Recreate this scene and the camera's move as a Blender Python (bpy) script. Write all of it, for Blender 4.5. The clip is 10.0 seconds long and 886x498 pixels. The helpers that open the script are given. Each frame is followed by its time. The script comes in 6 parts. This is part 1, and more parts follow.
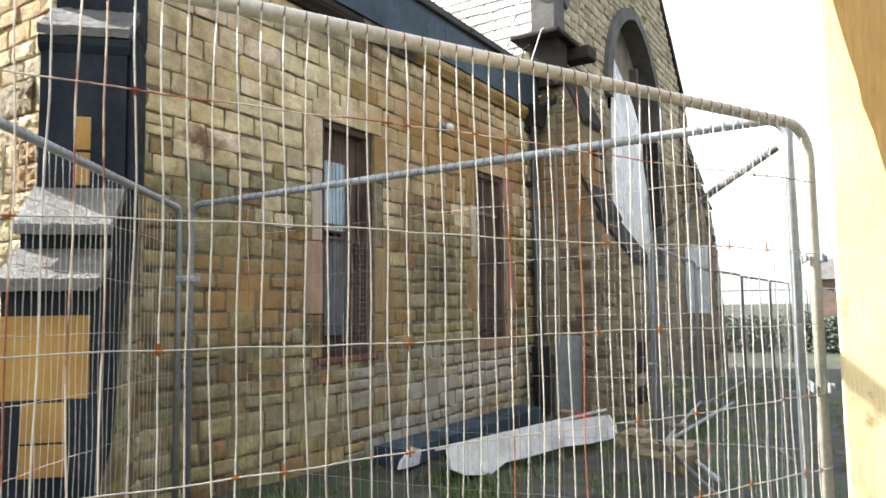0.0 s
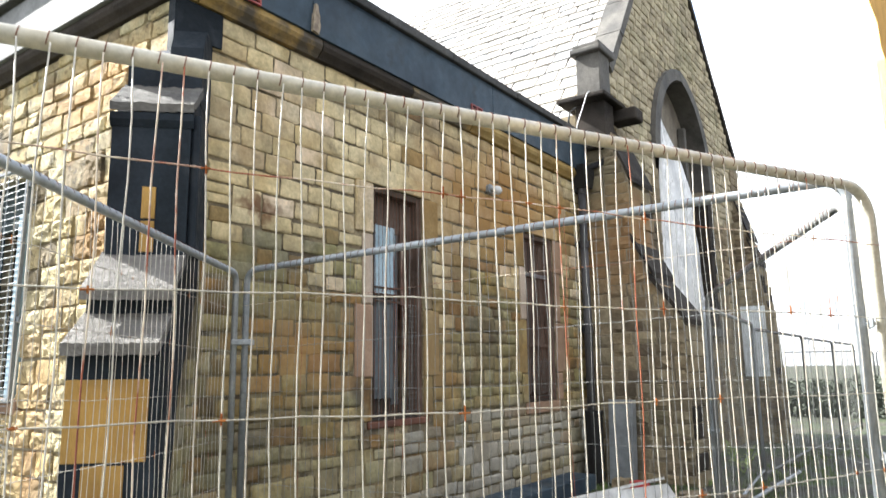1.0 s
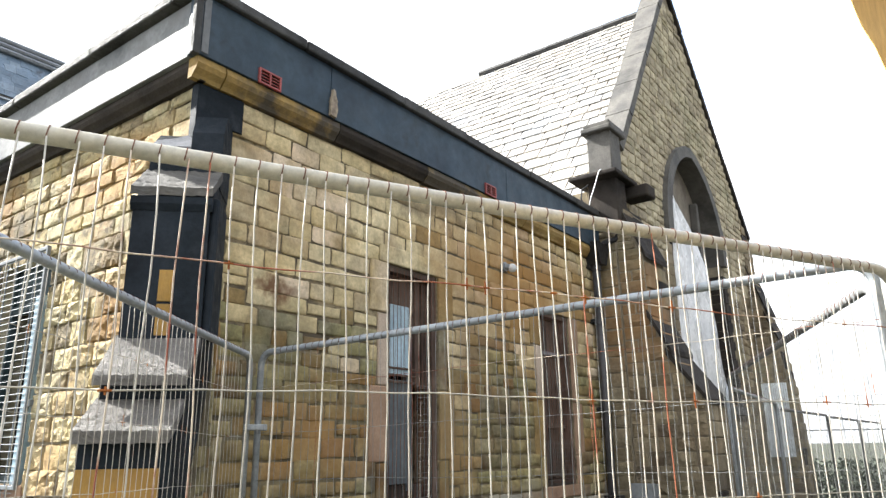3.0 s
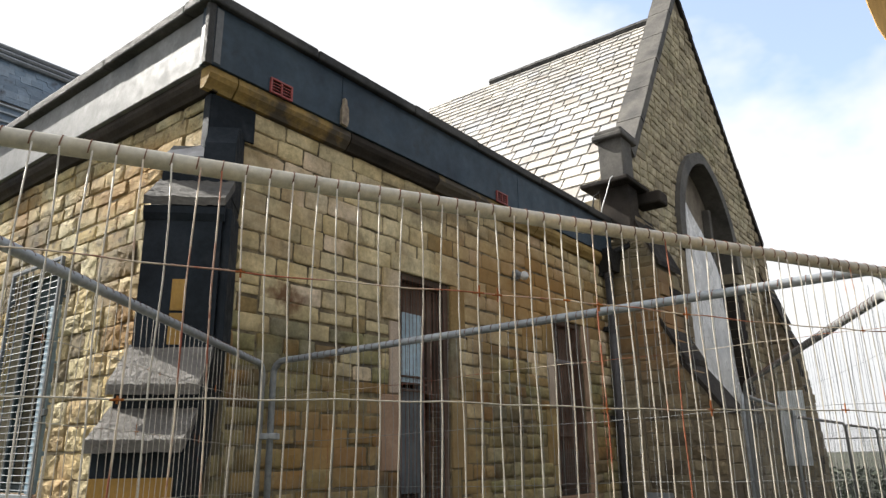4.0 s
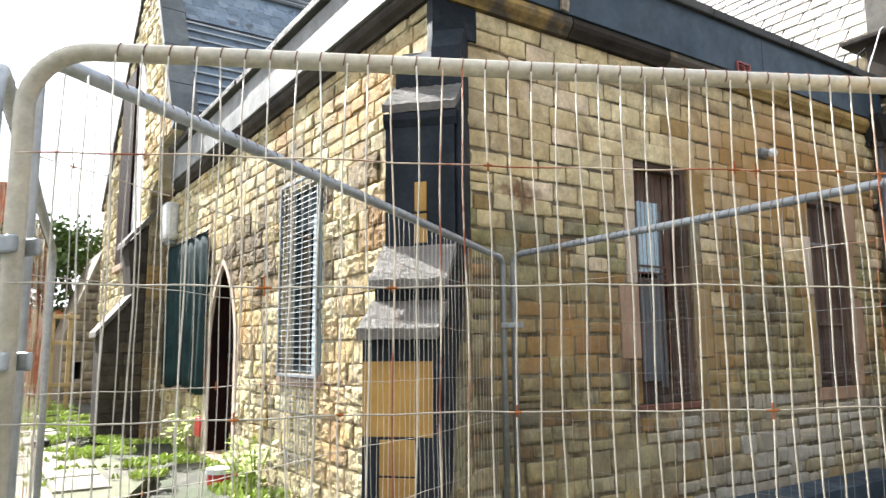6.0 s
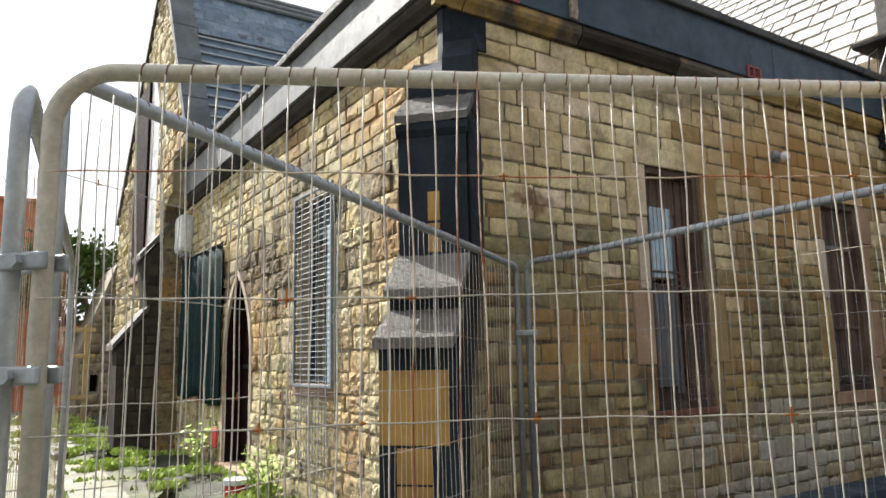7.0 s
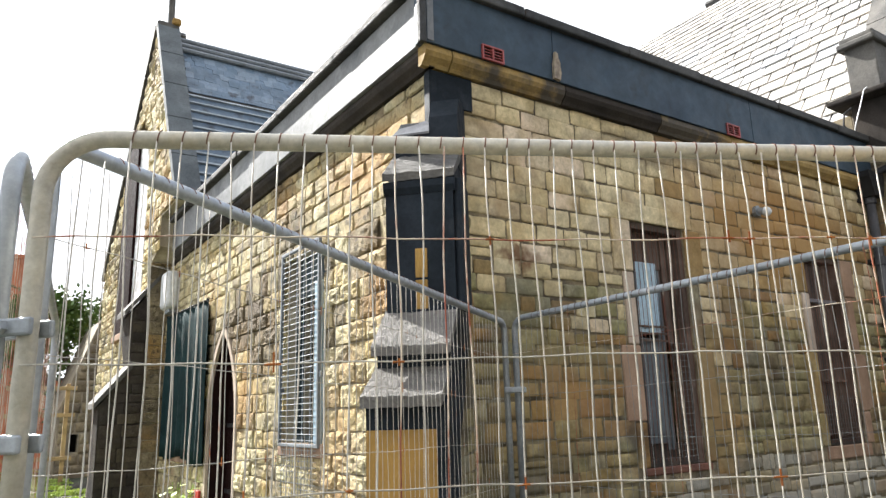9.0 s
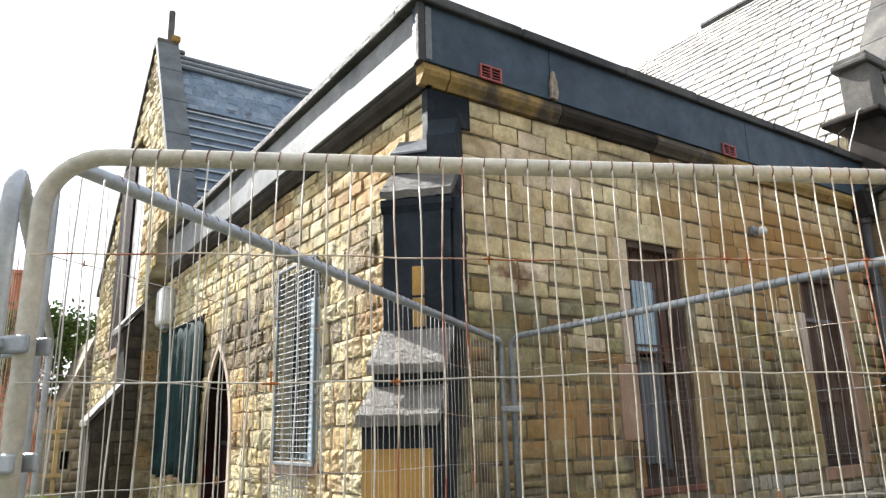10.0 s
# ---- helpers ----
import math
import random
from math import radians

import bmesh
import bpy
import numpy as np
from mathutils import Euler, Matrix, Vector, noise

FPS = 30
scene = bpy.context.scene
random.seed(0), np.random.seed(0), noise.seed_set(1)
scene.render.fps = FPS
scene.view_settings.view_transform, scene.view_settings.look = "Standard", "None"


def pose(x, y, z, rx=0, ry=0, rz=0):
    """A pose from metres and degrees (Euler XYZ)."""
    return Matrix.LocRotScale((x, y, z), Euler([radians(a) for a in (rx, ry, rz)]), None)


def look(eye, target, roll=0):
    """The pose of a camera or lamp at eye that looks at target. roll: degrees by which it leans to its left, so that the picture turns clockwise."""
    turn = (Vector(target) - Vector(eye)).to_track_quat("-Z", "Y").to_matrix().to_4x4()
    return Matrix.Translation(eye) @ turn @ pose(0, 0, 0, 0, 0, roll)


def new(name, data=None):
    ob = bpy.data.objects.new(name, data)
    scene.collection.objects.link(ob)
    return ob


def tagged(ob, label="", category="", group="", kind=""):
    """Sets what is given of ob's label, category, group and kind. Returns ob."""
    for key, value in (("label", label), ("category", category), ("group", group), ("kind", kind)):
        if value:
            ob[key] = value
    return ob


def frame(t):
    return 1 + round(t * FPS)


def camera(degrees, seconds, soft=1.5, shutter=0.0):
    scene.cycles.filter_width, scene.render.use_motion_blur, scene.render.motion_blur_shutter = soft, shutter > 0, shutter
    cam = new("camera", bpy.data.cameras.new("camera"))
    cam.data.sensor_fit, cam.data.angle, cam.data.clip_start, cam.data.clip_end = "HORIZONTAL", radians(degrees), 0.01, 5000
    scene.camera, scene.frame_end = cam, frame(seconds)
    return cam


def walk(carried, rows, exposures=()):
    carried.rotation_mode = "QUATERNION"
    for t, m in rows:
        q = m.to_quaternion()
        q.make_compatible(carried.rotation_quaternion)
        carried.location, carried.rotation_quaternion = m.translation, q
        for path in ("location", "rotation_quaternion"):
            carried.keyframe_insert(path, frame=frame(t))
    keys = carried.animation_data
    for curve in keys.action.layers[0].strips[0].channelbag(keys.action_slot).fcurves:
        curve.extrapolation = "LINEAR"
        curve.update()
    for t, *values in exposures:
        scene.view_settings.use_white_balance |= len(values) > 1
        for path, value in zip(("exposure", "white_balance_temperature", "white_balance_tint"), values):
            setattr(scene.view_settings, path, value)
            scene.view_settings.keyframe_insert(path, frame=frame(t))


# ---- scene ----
# camera: eye, heading to the left of +y, pitch, roll
cam = camera(64.53, 10.0, soft=1.4, shutter=0.5)
PATH = [
    (0, 0.000, 0.000, 1.289, 31.85, 4.72, -0.87),
    (0.5, -0.006, -0.018, 1.296, 34.00, 6.98, -0.73),
    (1, -0.005, -0.030, 1.310, 35.64, 9.65, -0.72),
    (1.5, -0.036, -0.022, 1.337, 35.90, 12.17, -0.95),
    (2, -0.008, -0.034, 1.352, 36.27, 13.56, -0.92),
    (2.5, -0.027, -0.033, 1.359, 36.34, 14.85, -0.99),
    (4, -0.049, -0.022, 1.362, 37.50, 16.38, -0.83),
    (4.5, -0.053, -0.032, 1.357, 41.83, 14.05, -0.14),
    (5, -0.067, -0.047, 1.340, 48.09, 11.23, -0.00),
    (5.5, -0.083, -0.044, 1.344, 53.45, 8.86, -0.11),
    (5.7, -0.080, -0.049, 1.344, 54.88, 8.41, -0.20),
    (6.8, -0.063, -0.080, 1.345, 57.63, 7.96, -1.09),
    (7, -0.060, -0.085, 1.345, 57.22, 8.74, -1.22),
    (7.5, -0.056, -0.089, 1.353, 56.63, 10.53, -1.67),
    (8, -0.057, -0.090, 1.357, 56.61, 11.58, -1.76),
    (8.5, -0.049, -0.090, 1.360, 56.43, 12.25, -1.74),
    (9, -0.045, -0.093, 1.364, 56.09, 13.06, -1.72),
    (9.5, -0.042, -0.095, 1.369, 55.64, 13.84, -1.69),
    (10, -0.045, -0.099, 1.369, 55.74, 14.44, -1.47),
]
LIGHTNESS = [(0.0, 2.13, 5950, 9), (1.0, 2.22, 5950, 9), (2.7, 2.3, 5950, 9), (3.8, 1.07, 6250, 10), (4.2, 1.32, 6250, 10), (4.8, 1.80, 6120, 10), (5.2, 2.04, 6060, 10), (5.7, 2.28, 6000, 10),
             (7.0, 1.42, 6150, 10), (8.3, 1.44, 6150, 10), (9.0, 1.86, 6020, 10), (10.0, 1.9, 6000, 10)]
walk(cam, [(t, pose(x, y, z, 90 + p, 0, h) @ pose(0, 0, 0, 0, 0, r)) for t, x, y, z, h, p, r in PATH], LIGHTNESS)

# ---- world and sun ----
SUN_WAY = Vector((-0.95, -0.235, 0.78)).normalized()      # from the place towards the sun
world = bpy.data.worlds.new("sky")
scene.world = world
world.use_nodes = True


def sky_nodes():
    nt = world.node_tree
    nt.nodes.clear()
    out = nt.nodes.new("ShaderNodeOutputWorld")
    sky = nt.nodes.new("ShaderNodeTexSky")
    sky.sky_type, sky.sun_disc = "NISHITA", False
    sky.sun_elevation = math.asin(SUN_WAY.z)
    sky.sun_rotation = math.atan2(SUN_WAY.x, SUN_WAY.y)
    blue = nt.nodes.new("ShaderNodeBackground")
    blue.inputs["Strength"].default_value = 0.15
    nt.links.new(sky.outputs[0], blue.inputs["Color"])
    cloud = nt.nodes.new("ShaderNodeBackground")
    cloud.inputs["Color"].default_value = (1.0, 0.985, 0.96, 1)
    cloud.inputs["Strength"].default_value = 0.40
    co = nt.nodes.new("ShaderNodeTexCoord")
    mp = nt.nodes.new("ShaderNodeMapping")
    mp.inputs["Location"].default_value = (0.35, 0.1, 0.0)
    mp.inputs["Scale"].default_value = (1.0, 1.0, 1.6)
    ns = nt.nodes.new("ShaderNodeTexNoise")
    ns.inputs["Scale"].default_value, ns.inputs["Detail"].default_value, ns.inputs["Roughness"].default_value = 1.7, 6, 0.55
    near = nt.nodes.new("ShaderNodeVectorMath")              # clouds are brighter towards the sun
    near.operation = "DOT_PRODUCT"
    near.inputs[1].default_value = SUN_WAY
    nt.links.new(co.outputs["Generated"], near.inputs[0])
    glow = nt.nodes.new("ShaderNodeMapRange")
    glow.inputs["From Min"].default_value, glow.inputs["From Max"].default_value = -0.50, 0.15
    glow.inputs["To Min"].default_value, glow.inputs["To Max"].default_value = 0.27, 0.52
    nt.links.new(near.outputs["Value"], glow.inputs["Value"])
    nt.links.new(glow.outputs[0], cloud.inputs["Strength"])
    rp = nt.nodes.new("ShaderNodeValToRGB")
    rp.color_ramp.elements[0].position, rp.color_ramp.elements[1].position = 0.30, 0.42
    rp.color_ramp.elements[0].color = (0.28, 0.28, 0.28, 1)
    nt.links.new(co.outputs["Generated"], mp.inputs["Vector"])
    nt.links.new(mp.outputs[0], ns.inputs["Vector"])
    gap = nt.nodes.new("ShaderNodeVectorMath")               # the clouds thin out away from the sun
    gap.operation = "DOT_PRODUCT"
    gap.inputs[1].default_value = Vector((0.0, 0.72, 0.70)).normalized()
    nt.links.new(co.outputs["Generated"], gap.inputs[0])
    thin = nt.nodes.new("ShaderNodeMapRange")
    thin.inputs["From Min"].default_value, thin.inputs["From Max"].default_value = 0.84, 1.0
    thin.inputs["To Min"].default_value, thin.inputs["To Max"].default_value = 0.0, -0.30
    nt.links.new(gap.outputs["Value"], thin.inputs["Value"])
    sm = nt.nodes.new("ShaderNodeMath")
    sm.operation = "ADD"
    nt.links.new(ns.outputs["Fac"], sm.inputs[0])
    nt.links.new(thin.outputs[0], sm.inputs[1])
    nt.links.new(sm.outputs[0], rp.inputs["Fac"])
    mx = nt.nodes.new("ShaderNodeMixShader")
    nt.links.new(rp.outputs[0], mx.inputs[0])
    nt.links.new(blue.outputs[0], mx.inputs[1])
    nt.links.new(cloud.outputs[0], mx.inputs[2])
    nt.links.new(mx.outputs[0], out.inputs[0])


sky_nodes()
sun_data = bpy.data.lights.new("sun", "SUN")
sun_data.energy, sun_data.angle, sun_data.color = 5.0, radians(0.6), (1.0, 0.93, 0.82)
sun = new("sun", sun_data)
sun.matrix_world = look((0, 0, 30), Vector((0, 0, 30)) - SUN_WAY)


# ---- materials ----
def mat_base(name, rough=0.8, metal=0.0):
    m = bpy.data.materials.new(name)
    m.use_nodes = True
    b = m.node_tree.nodes["Principled BSDF"]
    b.inputs["Roughness"].default_value, b.inputs["Metallic"].default_value = rough, metal
    return m, m.node_tree, b


def noise_node(nt, vec, scale, detail=4.0, rough=0.55):
    n = nt.nodes.new("ShaderNodeTexNoise")
    n.inputs["Scale"].default_value, n.inputs["Detail"].default_value, n.inputs["Roughness"].default_value = scale, detail, rough
    nt.links.new(vec, n.inputs["Vector"])
    return n.outputs["Fac"]


def ramp_node(nt, fac, stops, constant=False):
    r = nt.nodes.new("ShaderNodeValToRGB")
    cr = r.color_ramp
    if constant:
        cr.interpolation = "CONSTANT"
    while len(cr.elements) < len(stops):
        cr.elements.new(0.5)
    for e, (p, c) in zip(cr.elements, stops):
        e.position = p
        e.color = (c, c, c, 1) if isinstance(c, (int, float)) else (*c, 1)
    nt.links.new(fac, r.inputs["Fac"])
    return r.outputs["Color"]


def mix_node(nt, fac, a, b, mode="MIX"):
    x = nt.nodes.new("ShaderNodeMix")
    x.data_type, x.blend_type = "RGBA", mode
    for sock, v in ((x.inputs[0], fac), (x.inputs[6], a), (x.inputs[7], b)):
        if isinstance(v, (int, float)):
            sock.default_value = v
        elif isinstance(v, tuple):
            sock.default_value = (*v, 1)
        else:
            nt.links.new(v, sock)
    return x.outputs[2]


def surface(name, tones, pieces="", grain=40.0, patches=1.2, stains=(), bump=0.3, bump_scale=60.0, rough=0.85, metal=0.0, depth=0.01, stretch=None, vary=0.35, gloss=0.5, blend=0.0, spots=(), mottle=0.0):
    """tones: colours over the pieces (or over large patches); stains: (colour, scale, from, to, strength); spots: (colour, centre, radii, strength)."""
    m, nt, b = mat_base(name, rough, metal)
    b.inputs["Specular IOR Level"].default_value = gloss
    pos = nt.nodes.new("ShaderNodeNewGeometry").outputs["Position"]
    if stretch:
        mp = nt.nodes.new("ShaderNodeMapping")
        mp.inputs["Scale"].default_value = stretch
        nt.links.new(pos, mp.inputs["Vector"])
        fine_vec = mp.outputs[0]
    else:
        fine_vec = pos
    if pieces == "object":
        rnd = nt.nodes.new("ShaderNodeObjectInfo").outputs["Random"]
    elif pieces == "island":
        rnd = nt.nodes.new("ShaderNodeNewGeometry").outputs["Random Per Island"]
    else:
        rnd = ramp_node(nt, noise_node(nt, pos, patches, 3), [(0.3, 0.0), (0.7, 1.0)])
    if pieces and blend:                                     # neighbouring pieces share their tone in part
        soft = ramp_node(nt, noise_node(nt, pos, patches, 3), [(0.3, 0.0), (0.7, 1.0)])
        rnd = mix_node(nt, blend, rnd, soft)
    k = len(tones)
    col = ramp_node(nt, rnd, [((i + 0.5) / k, c) for i, c in enumerate(tones)])
    big = ramp_node(nt, noise_node(nt, pos, patches * 2.3, 4), [(0.3, 1 - vary), (0.7, 1 + vary * 0.4)])
    col = mix_node(nt, 0.8, col, big, "MULTIPLY")
    fine = ramp_node(nt, noise_node(nt, fine_vec, grain, 5, 0.65), [(0.25, 0.66), (0.75, 1.22)])
    col = mix_node(nt, 0.8, col, fine, "MULTIPLY")
    if mottle:                                               # clouding within each stone
        mid = ramp_node(nt, noise_node(nt, pos, 8.5, 4, 0.6), [(0.3, 1 - mottle), (0.7, 1 + 0.6 * mottle)])
        col = mix_node(nt, 1.0, col, mid, "MULTIPLY")
    for i, (c, s, lo, hi, f) in enumerate(stains):
        mp = nt.nodes.new("ShaderNodeMapping")
        mp.inputs["Location"].default_value = (7.3 * i + 1.7, 3.1 * i, 5.9 * i)
        nt.links.new(pos, mp.inputs["Vector"])
        fac = ramp_node(nt, noise_node(nt, mp.outputs[0], s, 6, 0.62), [(lo, 0.0), (hi, f)])
        col = mix_node(nt, fac, col, c)
    if spots:                                                # single large patches with a ragged outline, stains among them
        wob = nt.nodes.new("ShaderNodeTexNoise")
        wob.inputs["Scale"].default_value, wob.inputs["Detail"].default_value, wob.inputs["Roughness"].default_value = 2.6, 5, 0.65
        nt.links.new(pos, wob.inputs["Vector"])
        off = nt.nodes.new("ShaderNodeVectorMath")
        off.operation = "MULTIPLY_ADD"
        off.inputs[1].default_value = (0.7, 0.7, 0.7)
        nt.links.new(wob.outputs["Color"], off.inputs[0])
        nt.links.new(pos, off.inputs[2])
        for c, centre, radii, f in spots:
            mp = nt.nodes.new("ShaderNodeMapping")
            mp.inputs["Scale"].default_value = tuple(1 / q for q in radii)
            mp.inputs["Location"].default_value = tuple(-(p + 0.35) / q for p, q in zip(centre, radii))
            nt.links.new(off.outputs[0], mp.inputs["Vector"])
            ln = nt.nodes.new("ShaderNodeVectorMath")
            ln.operation = "LENGTH"
            nt.links.new(mp.outputs[0], ln.inputs[0])
            col = mix_node(nt, ramp_node(nt, ln.outputs["Value"], [(0.25, f), (1.0, 0.0)]), col, c)
    nt.links.new(col, b.inputs["Base Color"])
    if bump:
        h1 = noise_node(nt, fine_vec, bump_scale, 6, 0.7)
        h2 = noise_node(nt, fine_vec, bump_scale * 0.22, 3)
        ad = nt.nodes.new("ShaderNodeMath")
        ad.operation = "ADD"
        nt.links.new(h1, ad.inputs[0])
        nt.links.new(h2, ad.inputs[1])
        bp = nt.nodes.new("ShaderNodeBump")
        bp.inputs["Strength"].default_value, bp.inputs["Distance"].default_value = bump, depth
        nt.links.new(ad.outputs[0], bp.inputs["Height"])
        nt.links.new(bp.outputs[0], b.inputs["Normal"])
    rv = ramp_node(nt, noise_node(nt, pos, grain * 0.4, 3), [(0.3, max(0.05, rough - 0.12)), (0.7, min(1.0, rough + 0.1))])
    nt.links.new(rv, b.inputs["Roughness"])
    return m


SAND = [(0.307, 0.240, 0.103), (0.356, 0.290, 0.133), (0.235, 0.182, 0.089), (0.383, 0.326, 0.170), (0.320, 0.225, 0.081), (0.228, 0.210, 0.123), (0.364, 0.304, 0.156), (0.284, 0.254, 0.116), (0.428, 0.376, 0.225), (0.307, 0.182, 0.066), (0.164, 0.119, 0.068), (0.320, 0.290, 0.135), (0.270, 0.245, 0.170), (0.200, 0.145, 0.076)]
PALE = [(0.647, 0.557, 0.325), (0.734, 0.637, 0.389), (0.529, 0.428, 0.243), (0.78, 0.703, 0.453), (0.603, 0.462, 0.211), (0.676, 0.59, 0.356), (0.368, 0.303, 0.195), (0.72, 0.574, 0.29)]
ASHLAR = [(0.583, 0.486, 0.29), (0.653, 0.549, 0.334), (0.531, 0.44, 0.262), (0.7, 0.595, 0.376), (0.607, 0.486, 0.262), (0.554, 0.463, 0.301), (0.671, 0.554, 0.317), (0.49, 0.382, 0.214), (0.723, 0.595, 0.437), (0.467, 0.364, 0.21), (0.618, 0.525, 0.364)]
LIME = [(0.344, 0.319, 0.265), (0.408, 0.385, 0.326), (0.286, 0.253, 0.194), (0.376, 0.335, 0.257), (0.245, 0.204, 0.139)]
IRON = [(0.309, 0.216, 0.094), (0.353, 0.259, 0.118), (0.274, 0.182, 0.085), (0.212, 0.134, 0.075), (0.336, 0.251, 0.133)]
R_STAINS = [((0.36, 0.205, 0.075), 0.75, 0.52, 0.68, 0.4), ((0.20, 0.20, 0.115), 0.8, 0.52, 0.72, 0.5), ((0.075, 0.06, 0.045), 1.7, 0.60, 0.74, 0.45), ((0.10, 0.082, 0.058), 7.0, 0.60, 0.70, 0.4),
            ((0.50, 0.47, 0.42), 1.1, 0.66, 0.80, 0.4)]
FLAT = 1000.0
# dark entries: a band below the cornice, patches beside W1 and the buttress
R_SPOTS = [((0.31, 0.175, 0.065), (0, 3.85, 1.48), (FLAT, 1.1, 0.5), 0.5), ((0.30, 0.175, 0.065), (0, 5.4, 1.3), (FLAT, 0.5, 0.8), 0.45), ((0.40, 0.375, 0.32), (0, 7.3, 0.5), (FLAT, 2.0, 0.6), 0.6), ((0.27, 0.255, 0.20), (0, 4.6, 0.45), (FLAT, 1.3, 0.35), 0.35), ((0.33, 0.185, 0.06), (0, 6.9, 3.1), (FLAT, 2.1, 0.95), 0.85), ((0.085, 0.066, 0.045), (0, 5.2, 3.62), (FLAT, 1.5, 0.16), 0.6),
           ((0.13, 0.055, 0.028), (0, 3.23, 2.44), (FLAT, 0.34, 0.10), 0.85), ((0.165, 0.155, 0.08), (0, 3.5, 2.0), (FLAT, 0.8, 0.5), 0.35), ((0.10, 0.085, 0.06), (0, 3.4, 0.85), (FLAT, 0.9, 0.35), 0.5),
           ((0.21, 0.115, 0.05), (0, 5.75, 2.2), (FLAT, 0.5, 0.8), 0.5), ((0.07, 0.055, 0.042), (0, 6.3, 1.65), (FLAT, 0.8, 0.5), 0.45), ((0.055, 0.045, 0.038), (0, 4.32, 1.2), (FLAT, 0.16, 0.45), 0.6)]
L_SPOTS = [((0.12, 0.088, 0.056), (-8.2, 0, 2.45), (1.7, FLAT, 0.55), 0.55), ((0.42, 0.235, 0.07), (-8.0, 0, 1.6), (0.6, FLAT, 0.7), 0.55), ((0.42, 0.23, 0.07), (-5.0, 0, 3.4), (1.1, FLAT, 0.35), 0.65), ((0.40, 0.21, 0.065), (-5.6, 0, 0.9), (0.5, FLAT, 0.9), 0.5), ((0.40, 0.22, 0.065), (-4.6, 0, 2.35), (0.8, FLAT, 0.55), 0.6),
           ((0.07, 0.055, 0.042), (-4.3, 0, 2.9), (0.7, FLAT, 0.4), 0.6)]
# soot and rust stains; the finest specks paint shade into stone pits
L_STAINS_PITS = [((0.06, 0.05, 0.042), 1.1, 0.52, 0.68, 0.7), ((0.46, 0.26, 0.08), 0.9, 0.53, 0.68, 0.6), ((0.06, 0.05, 0.04), 11.0, 0.55, 0.63, 0.65)]


def stone_pair(name, tones, stains, **kw):
    kw.setdefault("gloss", 0.2)
    kw.setdefault("mottle", 0.28)
    return (surface(name + "_piece", tones, "object", stains=stains, **kw), surface(name + "_joined", tones, "island", stains=stains, **kw))


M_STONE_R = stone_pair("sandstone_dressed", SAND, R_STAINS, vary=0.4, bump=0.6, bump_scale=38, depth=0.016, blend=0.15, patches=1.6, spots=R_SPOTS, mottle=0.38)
M_STONE_U = stone_pair("sandstone_pale_ashlar", ASHLAR, R_STAINS[0:2] + R_STAINS[3:5], vary=0.3, bump=0.5, bump_scale=40, depth=0.010, blend=0.2, patches=1.4, spots=R_SPOTS)
M_STONE_W = stone_pair("sandstone_limewashed", LIME, R_STAINS[1:4], bump=0.8, bump_scale=40, depth=0.014, spots=R_SPOTS)
M_STONE_I = stone_pair("sandstone_ironstained", IRON, R_STAINS[0:4], bump=0.5, bump_scale=40, depth=0.010, spots=R_SPOTS)
M_STONE_L = stone_pair("sandstone_rockfaced", PALE, L_STAINS_PITS, bump=1.0, bump_scale=26, depth=0.045, blend=0.25, spots=L_SPOTS)
M_STONE_LS = stone_pair("sandstone_soot_and_shade", [(0.30, 0.245, 0.155), (0.38, 0.31, 0.195), (0.22, 0.18, 0.12), (0.42, 0.30, 0.14), (0.26, 0.21, 0.14)], L_STAINS_PITS, spots=L_SPOTS, bump=1.0, bump_scale=24, depth=0.07)
M_STONE_BLACK = stone_pair("sandstone_black", [(0.045, 0.038, 0.032), (0.075, 0.06, 0.046), (0.03, 0.026, 0.023), (0.11, 0.088, 0.062), (0.05, 0.042, 0.036)], L_STAINS_PITS[:1], bump=0.8, bump_scale=30, depth=0.03)
M_STONE_FAR = stone_pair("sandstone_weathered", [(0.46, 0.40, 0.27), (0.53, 0.46, 0.32), (0.39, 0.335, 0.235), (0.56, 0.49, 0.34), (0.34, 0.29, 0.20)], R_STAINS[1:4], vary=0.35, bump=0.5, bump_scale=40, depth=0.012)
M_STONE_WORN = stone_pair("sandstone_worn_brown", [(0.265, 0.21, 0.132), (0.32, 0.26, 0.165), (0.21, 0.165, 0.106), (0.37, 0.31, 0.205), (0.165, 0.13, 0.09)], R_STAINS[1:4], vary=0.45, bump=0.6, bump_scale=36, depth=0.014,
                          spots=[((0.30, 0.155, 0.055), (0, 9.2, 3.0), (FLAT, 0.55, 1.1), 0.75), ((0.06, 0.05, 0.042), (0, 10.6, 3.1), (FLAT, 0.7, 1.2), 0.7), ((0.11, 0.095, 0.07), (0, 9.6, 0.6), (FLAT, 1.2, 0.8), 0.6)])
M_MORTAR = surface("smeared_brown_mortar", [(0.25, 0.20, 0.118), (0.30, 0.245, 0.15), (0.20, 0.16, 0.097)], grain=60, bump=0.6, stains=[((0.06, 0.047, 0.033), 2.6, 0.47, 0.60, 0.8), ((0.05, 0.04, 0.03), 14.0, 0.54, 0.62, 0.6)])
M_MORTAR_MID = surface("brown_mortar", [(0.24, 0.20, 0.14), (0.29, 0.245, 0.175), (0.18, 0.15, 0.105)], grain=60, bump=0.6)
M_POINTING = surface("smeared_lime_pointing", gloss=0.18, tones=[(0.20, 0.167, 0.098), (0.245, 0.207, 0.125), (0.15, 0.124, 0.077), (0.265, 0.232, 0.158)], grain=30, bump=0.8, bump_scale=30, depth=0.012, stains=[((0.045, 0.036, 0.026), 3.4, 0.52, 0.62, 0.75), ((0.28, 0.16, 0.06), 0.9, 0.55, 0.7, 0.5)])
